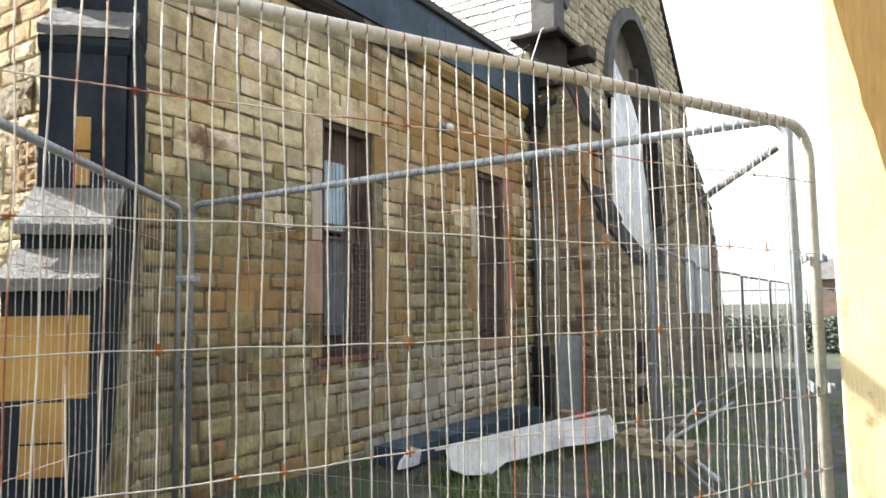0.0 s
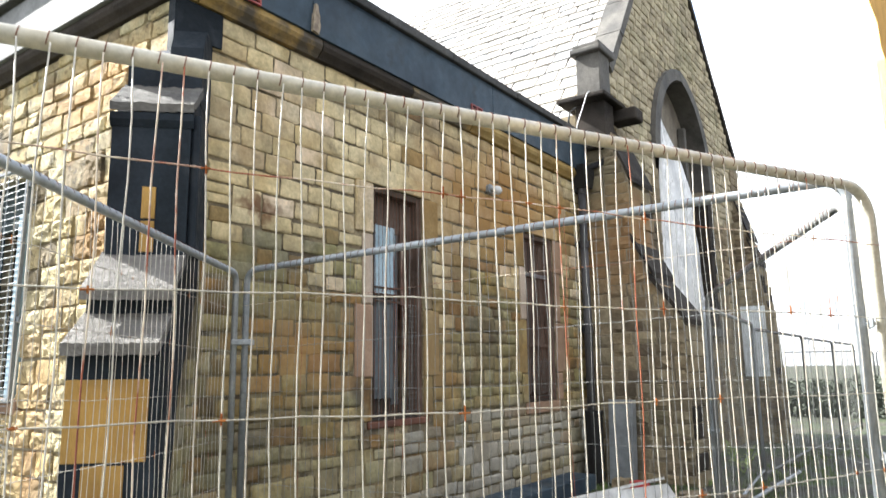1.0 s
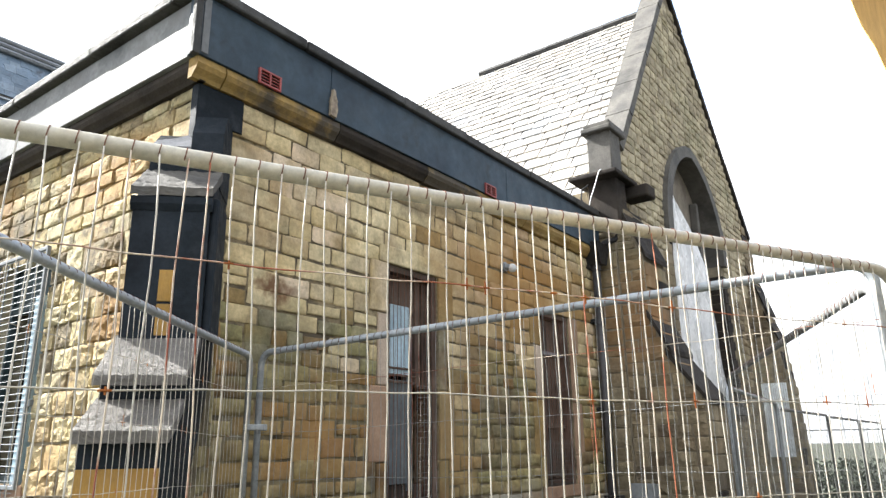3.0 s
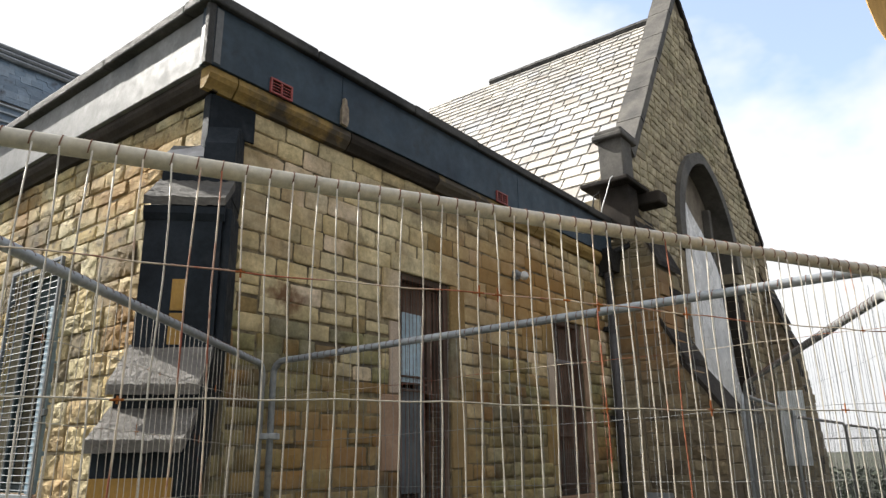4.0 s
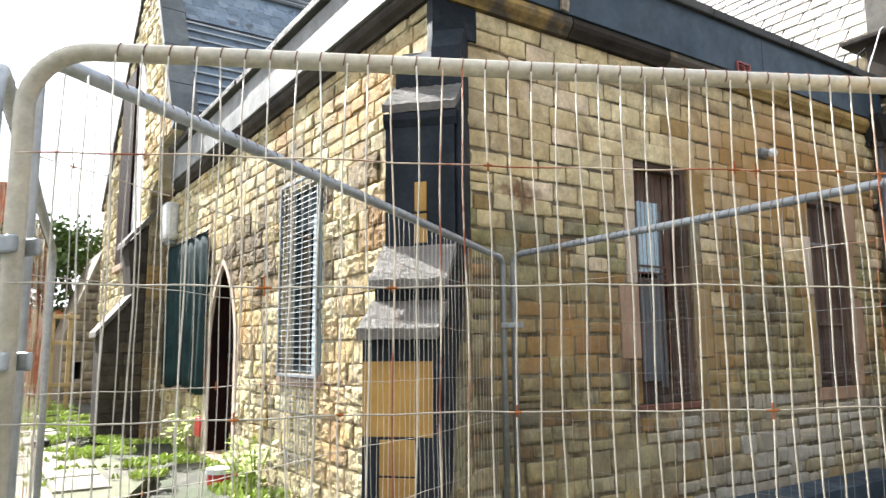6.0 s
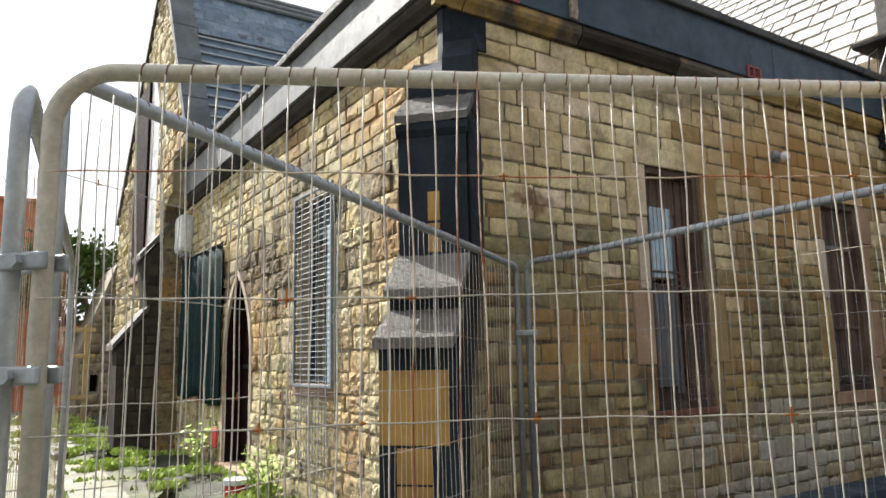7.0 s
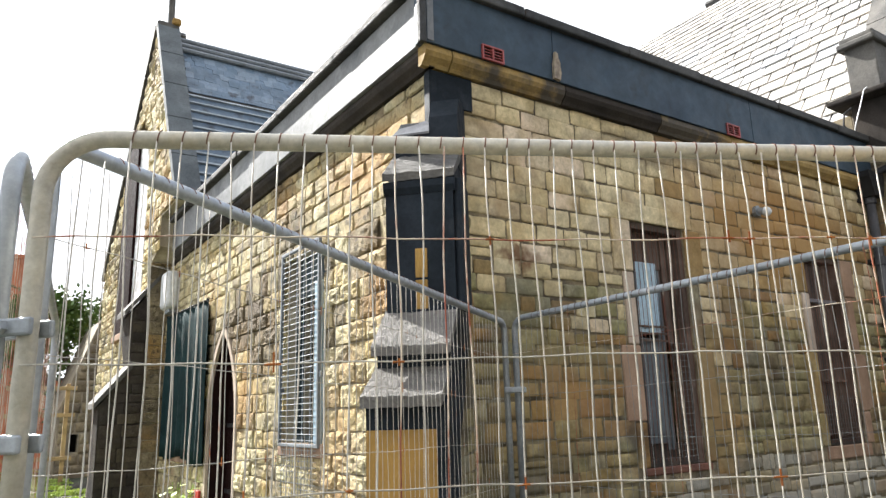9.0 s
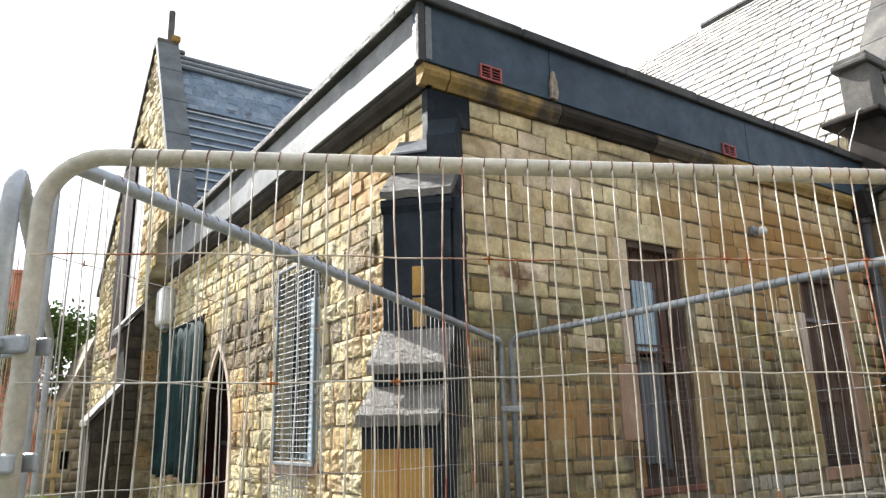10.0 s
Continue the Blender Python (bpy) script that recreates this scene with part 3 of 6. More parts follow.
def courses(fm, v0, v1, spans, height, width, seed, waver=0.009):
    """Rows of stones: rectangles (u0, u1, v0, v1), fitted into the free spans of each row."""
    r = random.Random(seed)
    out, v = [], v0
    while v < v1 - 0.05:
        h = r.uniform(*height)
        if v1 - (v + h) < height[0] * 0.7:
            h = v1 - v
        for a, b in spans(v + 0.15 * h, v + 0.85 * h):
            u = a
            while u < b - 0.02:
                w = r.uniform(*width)
                if b - (u + w) < width[0] * 0.75:
                    w = b - u
                    if w > width[1] * 1.15:
                        w /= 2
                e0, e1 = r.uniform(-waver, waver), r.uniform(-waver, waver)
                if w > 0.2 and r.random() < 0.012:
                    c = r.uniform(0.4, 0.6)
                    out += [(u, u + w, v + e0, v + h * c), (u, u + w, v + h * c, v + h + e1)]
                else:
                    out.append((u, u + w, v + e0, v + h + e1))
                u += w
        v += h
    return out


def lay(parent, fm, rects, mats, proud, gap, rough, units=8, limit=300, near=None, seed=3, name="stone", smooth=True, flat=False, rock=False):
    """The nearest stones as pieces of their own, the rest as one mesh."""
    r = random.Random(seed)
    kinds = [rock_unit(seed * 50 + i, rough) if rock else stone_unit(seed * 50 + i, rough, flat) for i in range(units)]
    shared = [mesh_of(name, v, f, mats[0], smooth) for v, f in kinds]
    rects = sorted(rects, key=lambda q: near((q[0] + q[1]) / 2, (q[2] + q[3]) / 2)) if near else rects
    verts, faces = [], []
    for i, (u0, u1, v0, v1) in enumerate(rects):
        k = r.randrange(units)
        p = proud * r.uniform(0.55, 1.45)
        m = fm @ Matrix.Translation((u0 + gap * 0.7, v0 + gap * 0.45, 0)) @ Matrix.Rotation(r.uniform(-0.004, 0.004) if flat else 0.0, 4, "Z") @ Matrix.LocRotScale(None, None, (u1 - u0 - gap * 1.4, v1 - v0 - gap * 0.9, p))
        if i < limit and near:
            ob = new(name, shared[k])
            ob.parent = parent
            ob.matrix_local = m
        else:
            o = len(verts)
            verts += [m @ Vector(c) for c in kinds[k][0]]
            faces += [tuple(c + o for c in f) for f in kinds[k][1]]
    if verts:
        ob = part(name + "work", mesh_of(name + "work", verts, faces, mats[1], smooth), None, parent)
        ob["kind"] = "stuff"


def cut(spans, a, b):
    out = []
    for s, e in spans:
        if b <= s or a >= e:
            out.append((s, e))
        else:
            if a - s > 0.03:
                out.append((s, a))
            if e - b > 0.03:
                out.append((b, e))
    return out


# ---- plan ----
XW, YL, GX, WY = -4.02, 2.52, -3.70, 2.20           # outer faces: long wall, side wall, transept gable, wing gable
FR = basis((0, 1, 0), (0, 0, 1), (1, 0, 0), (XW, 0, 0))
FL = basis((1, 0, 0), (0, 0, 1), (0, -1, 0), (0, YL, 0))
FG = basis((0, 1, 0), (0, 0, 1), (1, 0, 0), (GX, 0, 0))
FW = basis((1, 0, 0), (0, 0, 1), (0, -1, 0), (0, WY, 0))
W1, W2 = (4.52, 5.24, 0.875, 2.935), (7.22, 7.97, 0.91, 2.91)
WL = (-6.77, -5.87, 1.12, 2.92)
WG = (-11.6, -9.75, 0.90, 2.88)
DOOR = dict(cx=-8.86, half=0.55, foot=0.0, spring=1.35, apex=2.42)
TOP = 3.825


def rect(o):
    return [(o[0], o[2]), (o[1], o[2]), (o[1], o[3]), (o[0], o[3])]


def ground_z(x, y):
    return -0.022 * min(max(0.0, y - 3.0), 12.0)


def build_ground():
    at = [math.sinh(i / 45 * 7.2) * 0.9 for i in range(-45, 46)]
    n = len(at)
    verts = []
    for j, y in enumerate(at):
        for i, x in enumerate(at):
            X, Y = x - 3, y + 4
            z = ground_z(X, Y)
            if abs(x) < 40 and abs(y) < 40:
                z += 0.05 * (noise.noise((X * 0.9, Y * 0.9, 0)) + 0.5 * noise.noise((X * 2.6, Y * 2.6, 3))) - 0.02
            if X < -6.5 and Y < 1.9:
                z -= 0.07
            verts.append((X, Y, z))
    faces = [(j * n + i, j * n + i + 1, (j + 1) * n + i + 1, (j + 1) * n + i) for j in range(n - 1) for i in range(n - 1)]
    ob = part("ground", mesh_of("ground", verts, faces, M_GROUND, True), None)
    tagged(ob, "muddy ground with moss and weeds round the building", "ground", kind="structure")


def build_extension_walls():
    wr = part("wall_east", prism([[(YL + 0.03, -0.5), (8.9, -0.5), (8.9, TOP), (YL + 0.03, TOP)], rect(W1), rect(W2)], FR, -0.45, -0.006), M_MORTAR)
    tagged(wr, "long shaded wall of coursed brown sandstone with dark joints", "wall", kind="structure")
    door = arch(**DOOR)
    outer = [(-12.3, -0.5), (XW - 0.45, -0.5), (XW - 0.45, TOP), (-12.3, TOP)]
    wl = part("wall_south", prism([outer, rect(WL), rect(WG), [(u, max(v, -0.3)) for u, v in door]], FL, -0.45, -0.006), M_MORTAR_L)
    tagged(wl, "sunlit side wall of rough rock-faced pale sandstone", "wall", kind="structure")
    rnd = random.Random(29)
    bays = ((YL + 0.26, W1[0] - 0.14), (W1[1] + 0.14, W2[0] - 0.14), (W2[1] + 0.14, 8.88))
    for a, b in bays:
        n = max(3, int((b - a) / 0.14))
        ragged = [(b - (b - a) * i / n, 2.05 + 0.5 * noise.noise(((b - (b - a) * i / n) * 1.4, 1.7, 0)) + rnd.uniform(-0.07, 0.07)) for i in range(n + 1)]
        part("pointing", prism([[(a, -0.4), (b, -0.4)] + ragged], FR, -0.0055, 0.0008), M_POINTING, wr, "pale mortar smeared over the joints")
    for o in (W1, W2):
        part("pointing", prism([rect((o[0] - 0.138, o[1] + 0.138, -0.4, o[2] - 0.155))], FR, -0.0055, 0.0008), M_POINTING, wr, "pale mortar smeared over the joints")
    return wr, wl


def wall_stones(wr, wl):
    strip = [RNG.choice((0.16, 0.2, 0.24, 0.27)) for _ in range(40)]

    def spans_r(a, b):
        m = (a + b) / 2
        s = [(YL + (0.27 if m > 3.1 else strip[int((m + 1) / 0.17) % 40]), 8.9)]
        for o in (W1, W2):
            if o[2] - 0.05 < m < o[3] + 0.05:
                wide = 0.14 + 0.10 * ((int(m / 0.62) + 1) % 2)
                s = cut(s, o[0] - wide, o[1] + wide)
            elif o[3] <= m < o[3] + 0.2 or o[2] - 0.11 < m <= o[2]:
                s = cut(s, o[0] - 0.12, o[1] + 0.12)
        return s

    r = random.Random(17)
    sets = {"upper": [], "lime": [], "iron": [], "body": []}
    for q in courses(FR, -0.35, 2.45, spans_r, (0.105, 0.175), (0.12, 0.38), 11, 0.016) + courses(FR, 2.45, TOP, spans_r, (0.145, 0.172), (0.22, 0.40), 12):
        u, v = (q[0] + q[1]) / 2, (q[2] + q[3]) / 2
        patch = noise.noise((u * 0.9, v * 1.3, 7))
        if v < 0.8 + 0.5 * patch and u > 4.9 + patch and r.random() < 0.6:
            sets["lime"].append(q)
        elif (r.random() < 0.5 and 5.7 < u < 8.7 and 2.3 < v < 3.5 and patch > -0.25) or (r.random() < 0.3 and u < 4.5 and 1.1 < v < 1.9) or r.random() < 0.03:
            sets["iron"].append(q)
        elif v > 2.2 + 0.6 * patch + r.uniform(-0.3, 0.3):
            sets["upper"].append(q)
        else:
            sets["body"].append(q)
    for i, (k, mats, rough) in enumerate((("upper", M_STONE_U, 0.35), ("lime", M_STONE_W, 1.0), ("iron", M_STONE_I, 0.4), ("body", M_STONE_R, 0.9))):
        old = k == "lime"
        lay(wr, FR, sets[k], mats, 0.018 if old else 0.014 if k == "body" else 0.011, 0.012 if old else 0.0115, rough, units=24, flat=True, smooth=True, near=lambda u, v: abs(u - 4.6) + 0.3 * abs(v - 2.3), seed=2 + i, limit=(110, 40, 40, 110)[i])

    def spans_l(a, b):
        m = (a + b) / 2
        s = [(-12.2, XW)]
        for o in (WL, WG):
            if o[2] - 0.02 < m < o[3] + 0.02:
                s = cut(s, o[0] - 0.02, o[1] + 0.02)
        if m < DOOR["apex"] + 0.1:
            h = arch_half(m, DOOR["half"] + 0.07, DOOR["spring"], DOOR["apex"] + 0.10)
            s = cut(s, DOOR["cx"] - h, DOOR["cx"] + h)
        return s

    rects = courses(FL, -0.35, 2.9, spans_l, (0.14, 0.20), (0.17, 0.36), 23) + courses(FL, 2.9, TOP, spans_l, (0.12, 0.155), (0.18, 0.36), 24)
    rough_, sooty, upper = [], [], []
    for q in rects:
        u, v = (q[0] + q[1]) / 2, (q[2] + q[3]) / 2
        patch = noise.noise((u * 0.8, v * 1.1, 3))
        if v > 2.9:
            upper.append(q)
        elif (-10.0 < u < -6.9 and v > 1.9 + 0.5 * patch and r.random() < 0.6) or (u > -5.9 and v > 1.9 + patch and r.random() < 0.45) or r.random() < 0.1:
            sooty.append(q)
        else:
            rough_.append(q)
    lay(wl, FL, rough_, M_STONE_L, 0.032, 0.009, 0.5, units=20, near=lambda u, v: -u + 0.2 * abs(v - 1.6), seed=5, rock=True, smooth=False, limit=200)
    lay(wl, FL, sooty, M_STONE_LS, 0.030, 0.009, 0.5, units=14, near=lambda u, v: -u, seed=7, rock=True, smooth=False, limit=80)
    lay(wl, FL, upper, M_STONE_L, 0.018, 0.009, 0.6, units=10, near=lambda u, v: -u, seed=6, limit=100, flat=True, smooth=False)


def build_roof_edge():
    fa = thing("fascia", "dark blue-grey painted timber fascia under a felted flat roof edge", "fascia", kind="structure")
    y0, y1 = YL - 0.15, 8.86
    for i, (a, b) in enumerate(((y0, 3.645), (3.65, 6.4), (6.405, y1))):
        part("board", box(a, b, 3.975, 4.44, 0.02, 0.12, FR, 0.006), M_FASCIA, fa)
    part("pale_board", box(-11.45, XW + 0.10, 3.975, 4.42, 0.04, 0.135, FL, 0.006), M_WHITE_FASCIA, fa, "pale weathered painted fascia board")
    part("corner_bead", box(XW + 0.085, XW + 0.135, 3.96, 4.45, 0.115, 0.17, FL, 0.008), M_FLASHING, fa)
    part("pale_corner_strip", box(y0 + 0.045, y0 + 0.10, 3.99, 4.42, 0.12, 0.128, FR, 0.002), M_WHITE_FASCIA, fa)
    rnd = random.Random(3)
    for fm, a, b, w in ((FR, y0 - 0.05, y1, 0.165), (FL, -11.45, XW + 0.165, 0.2)):
        u = a
        while u < b - 0.01:
            e = min(b, u + rnd.uniform(0.9, 1.4))
            part("roof_edge", box(u, e - 0.004, 4.435 + rnd.uniform(0, 0.008), 4.525 + rnd.uniform(-0.006, 0.008), -0.1, w + rnd.uniform(-0.008, 0.008), fm, 0.015), M_FLASHING, fa)
            u = e
    co = thing("cornice", "ochre stone cornice under the fascia, blackened and shadow-painted in places", "cornice", kind="structure")
    prof = [(0.0, 3.825), (0.045, 3.825), (0.06, 3.85), (0.095, 3.885), (0.11, 3.92), (0.10, 3.972), (0.0, 3.972)]
    u = y0 + 0.04
    k = 0
    while u < y1:
        e = min(y1, u + (0.24 if k == 0 else rnd.uniform(0.75, 1.2)))
        fm = basis((1, 0, 0), (0, 0, 1), (0, -1, 0), (XW, 0, 0))
        # black blocks paint in the shadow along this stretch of cornice
        part("cornice_block", prism([prof], fm, -(e - 0.012), -u), M_SOOT_SHADE if 3.3 < u < 4.9 else M_CORNICE, co)
        u, k = e, k + 1
    fm = basis((0, -1, 0), (0, 0, 1), (-1, 0, 0), (0, YL, 0))
    # black stone carries the deep shadow of the moulding as well as soot
    part("side_cornice", prism([prof], fm, -(XW + 0.05), 11.45), M_SOOT_SHADE, co, "moulded cornice with soot and deep shadow painted black")
    rf = part("roof_deck", plain_box(-11.5, XW - 0.08, YL + 0.1, 8.86, 4.30, 4.43), M_FLASHING)
    tagged(rf, "dark felted flat roof of the extension", "roof", kind="structure")


def build_corner_buttress():
    b = thing("corner_buttress", "black-painted diagonal stone buttress with pale rough mortar weatherings", "buttress", kind="structure")
    s = 2 ** -0.5
    fm = basis((s, -s, 0), (0, 0, 1), (-s, -s, 0), (XW, YL, 0))            # u: outwards, w: to the side wall
    body = [(-0.2, -0.4), (0.83, -0.4), (0.83, 1.40), (0.60, 1.58), (0.60, 1.72), (0.38, 1.96), (0.38, 2.80), (0.15, 3.06), (-0.2, 3.08)]
    part("body", prism([body], fm, -0.20, 0.25), M_BLACK, b)
    part("side_pilaster", box(0.05, 0.36, 2.0, 2.86, -0.25, -0.198, fm, 0.02), M_BLACK, b)
    for k, prof in enumerate(([(0.115, 3.13), (0.41, 2.905), (0.41, 2.85), (0.115, 3.06)], [(0.36, 2.00), (0.69, 1.745), (0.69, 1.69), (0.36, 1.93)], [(0.58, 1.635), (0.90, 1.455), (0.90, 1.395), (0.58, 1.55)])):
        bm = bmesh.new()
        vs, fs = prism([prof], fm, -0.215 + 0.01 * k, 0.265)
        bv = [bm.verts.new(q) for q in vs]
        for q in fs:
            bm.faces.new([bv[i] for i in q])
        bmesh.ops.subdivide_edges(bm, edges=list(bm.edges), cuts=15, use_grid_fill=True)
        for q in bm.verts:
            d = noise.noise(q.co * 26) + 0.7 * noise.noise(q.co * 61)
            q.co += Vector((s * 0.5, -s * 0.5, 0.7)) * 0.008 * d
        # the cap's darker grey paints shade on the same rough mortar
        part("weathering", bm, M_ROUGHCAST if k else M_COPING, b, "pale pebbly mortar slope" if k else "grey cap slope, its shade put into the darker tone")
    part("neck", prism([[(-0.2, 3.0), (0.13, 3.0), (0.13, 3.29), (-0.06, 3.45), (-0.2, 3.47)]], fm, 0.0, 0.25), M_BLACK, b)
    # taller black half also stands for the shaded side of the top slope
    part("neck", prism([[(-0.2, 3.0), (0.13, 3.0), (0.13, 3.40), (0.035, 3.56), (-0.2, 3.6)]], fm, -0.205, 0.0), M_BLACK, b)
    # the sheet's shape follows only the lit half of the slope
    torn = [(0.145, 3.275, 0.0), (0.150, 3.27, 0.12), (0.150, 3.265, 0.262), (0.08, 3.34, 0.23), (0.05, 3.37, 0.13), (-0.01, 3.42, 0.07), (-0.055, 3.465, 0.0)]
    skin = [fm @ Vector((u, v + 0.014, w)) for u, v, w in torn] + [fm @ Vector((u - 0.004, v, w)) for u, v, w in torn]
    n = len(torn)
    part("torn_flashing", (skin, [tuple(range(n)), tuple(range(2 * n - 1, n - 1, -1))] + [(i, n + i, n + (i + 1) % n, (i + 1) % n) for i in range(n)]), M_LEAD, b, "torn grey flashing sheet on the top slope")
    part("cap_moulding", prism([[(0.30, 2.845), (0.405, 2.845), (0.405, 2.80), (0.385, 2.76), (0.30, 2.76)]], fm, -0.215, 0.262), M_BLACK, b)
    for w0, w1, v0, v1, d in ((-0.02, 0.058, 2.20, 2.39, 0.38), (-0.02, 0.058, 2.00, 2.185, 0.38), (-0.15, 0.248, 0.87, 1.275, 0.83), (-0.05, 0.15, 0.665, 0.855, 0.83), (-0.05, 0.15, 0.50, 0.655, 0.83)):
        part("bare_stone", box(d - 0.02, d + 0.008, v0, v1, w0, w1, fm, 0.004), M_OCHRE, b, "bare ochre stone")
    bare = basis((-s, s, 0), (0, 0, 1), (s, s, 0), (XW + 0.2 * s, YL + 0.2 * s, 0))      # the flank towards the long wall
    core = part("bare_flank", prism([[(-0.80, -0.3), (0.19, -0.3), (0.19, 2.95), (0.12, 2.95), (0.08, 2.3), (0.04, 1.8), (-0.22, 1.40), (-0.38, 1.22), (-0.41, 1.02), (-0.50, 0.70), (-0.55, 0.58), (-0.78, 0.42)]], bare, -0.01, 0.004), M_POINTING, b, "bare rubble flank where the paint has gone")
    lay(core, bare, courses(bare, -0.3, 2.9, lambda p, q: [(-0.76 if q < 0.45 else -0.53 + 0.22 * (q - 0.45) if q < 1.2 else -0.18 if q < 1.4 else 0.09, 0.19)], (0.10, 0.16), (0.12, 0.28), 91), M_STONE_R, 0.016, 0.008, 0.9, units=8, near=lambda u, v: v, seed=92, flat=True, smooth=False)
    q = thing("painted_quoins", "corner stones, black-painted above and bare pale stone below", "quoin", kind="structure")
    rnd = random.Random(9)
    part("quoin", box(YL - 0.02, 2.87, 3.56, 3.82, -0.02, 0.028, FR, 0.006), M_BLACK, q)
    part("quoin", box(YL - 0.02, 2.76, 3.14, 3.555, -0.02, 0.026, FR, 0.006), M_BLACK, q)
    part("quoin", box(XW - 0.06, XW + 0.02, 3.30, 3.82, 0.0, 0.03, FL, 0.006), M_BLACK, q)
    v = -0.3
    while v < 3.13:
        h = rnd.uniform(0.15, 0.2)
        part("quoin", box(YL - 0.01, YL + rnd.choice((0.14, 0.18, 0.22, 0.25)), v, min(3.135, v + h - 0.006), -0.02, 0.02 + rnd.uniform(0, 0.006), FR, 0.004), M_BLACK if v > 1.75 or 0.9 < v < 1.1 else M_STONE_W[0], q)
        v += h


def build_transept():
    g = thing("transept", "tall gabled sandstone transept with a pointed window and slate roof", "church wing", kind="structure")
    win = arch(12.72, 1.46, 2.0, 4.85, 6.58)
    out = [(8.95, -0.9), (16.75, -0.9), (16.75, 5.85), (12.475, 10.17), (9.45, 5.62), (8.95, 5.2)]
    wall = part("gable_wall", prism([out, win], FG, -0.36, -0.006), M_MORTAR_MID, g)

    def spans(a, b):
        m = (a + b) / 2
        lo = 8.95 if m < 5.6 else 9.45 + (m - 5.62) / 1.504
        hi = 16.75 if m < 5.8 else 16.75 - (m - 5.85) / 1.0105
        s = [(lo + 0.02, hi - 0.02)] if hi - lo > 0.3 else []
        if 2.0 < m < 6.6:
            h = arch_half(m, 1.62, 4.85, 6.72)
            s = cut(s, 12.72 - h, 12.72 + h)
        return s

    rects = courses(FG, -0.6, 9.8, spans, (0.12, 0.19), (0.18, 0.42), 31)
    worn = [q for q in rects if q[2] < 4.3 + 0.5 * noise.noise((q[0] * 0.9, q[2] * 0.9, 2))]
    lay(wall, FG, [q for q in rects if q not in worn], M_STONE_FAR, 0.022, 0.011, 0.7, units=12, near=lambda u, v: u + abs(v - 4.8) * 0.8, seed=8, smooth=False, limit=200)
    lay(wall, FG, worn, M_STONE_WORN, 0.022, 0.011, 0.9, units=12, near=lambda u, v: u + abs(v - 3.0) * 0.8, seed=18, smooth=False, limit=200)
    end = basis((1, 0, 0), (0, 0, 1), (0, -1, 0), (0, 8.95, 0))
    lay(wall, end, courses(end, -0.5, 4.85, lambda p, q: [(XW + 0.01, GX - 0.005)], (0.14, 0.26), (0.18, 0.33), 33), M_STONE_WORN, 0.016, 0.01, 0.9, units=8, near=lambda u, v: v, seed=34, limit=60, flat=True, smooth=False)
    ring = arch(12.72, 1.70, 4.75, 4.85, 6.76)
    inner = arch(12.72, 1.45, 4.74, 4.85, 6.56)
    part("hood_mould", prism([ring[2:] + [ring[0]] + [inner[0]] + list(reversed(inner[2:])) + [inner[1], ring[1]]], FG, -0.3, 0.10), M_COPING, g, "dark weathered pointed hood mould")
    for sgn in (-1, 1):
        for i in range(14):
            v = 2.0 + i * 0.182
            wd = 0.24 if i % 2 else 0.34
            a = 12.72 + sgn * 1.45
            # black on the far jamb, worn brown on the near one
            part("jamb_stone", box(min(a, a + sgn * wd), max(a, a + sgn * wd), v, v + 0.176, -0.3, 0.03, FG, 0.008), M_SOOT_SHADE if sgn > 0 else M_STONE_WORN[0], g)
    part("window_boarding", prism([arch(12.72, 1.48, 2.0, 4.85, 6.60)], FG, -0.30, -0.26), M_OLDBOARD, g, "weathered grey-brown boards closing the window")
    for u in (12.05, 13.5):
        part("mullion", box(u - 0.07, u + 0.07, 2.0, 5.9, -0.26, -0.12, FG, 0.02), M_COPING, g)
    part("sill", box(11.1, 14.45, 1.84, 2.0, -0.3, 0.12, FG, 0.02), M_COPING, g)
    # torn polythene over the window
    n = 14
    verts = []
    for j in range(n + 1):
        t = j / n
        v = 5.62 - t * 3.5
        lo = 11.42 - 0.30 * t
        hi = 11.75 + 1.3 * min(1.0, t * 4.0) ** 0.6 + 0.75 * max(0.0, t - 0.2)
        for i in range(9):
            u = lo + (hi - lo) * i / 8
            verts.append(FG @ Vector((u, v - 0.25 * (i / 8) * (1 - t), 0.02 + 0.05 * noise.noise((u * 2.2, v * 1.1, 4)))))
    faces = [(j * 9 + i, j * 9 + i + 1, (j + 1) * 9 + i + 1, (j + 1) * 9 + i) for j in range(n) for i in range(8)]
    sh = part("polythene_sheet", mesh_of("polythene_sheet", verts, faces, M_POLY, True), None)
    sh.modifiers.new("thick", "SOLIDIFY").thickness = 0.004
    tagged(sh, "torn white polythene sheet hung over the pointed window", "plastic sheet")
    # side wall, back and roof
    part("side_wall", plain_box(-14.0, GX - 0.37, 8.95, 9.4, -0.9, 4.9), M_MORTAR, g)
    part("far_wall", plain_box(-14.0, GX - 0.37, 16.3, 16.74, -0.9, 5.6), M_MORTAR, g)
    fm = basis((1, 0, 0), (0, 0.5565, 0.8308), (0, -0.8308, 0.5565), (0, 12.42, 9.74))
    deck = part("roof", prism([[(-9.9, -6.4), (GX - 0.3, -6.4), (GX - 0.3, 0), (-9.9, 0)]], fm, -0.14, -0.02), M_FLASHING, g)
    fb = basis((-1, 0, 0), (0, -0.72, 0.694), (0, 0.694, 0.72), (0, 12.42, 9.74))
    part("far_roof", prism([[(9.9, -6.2), (9.9, 0), (-GX + 0.4, 0), (-GX + 0.4, -6.2)]], fb, -0.14, 0.0), M_SLATE[1], g)
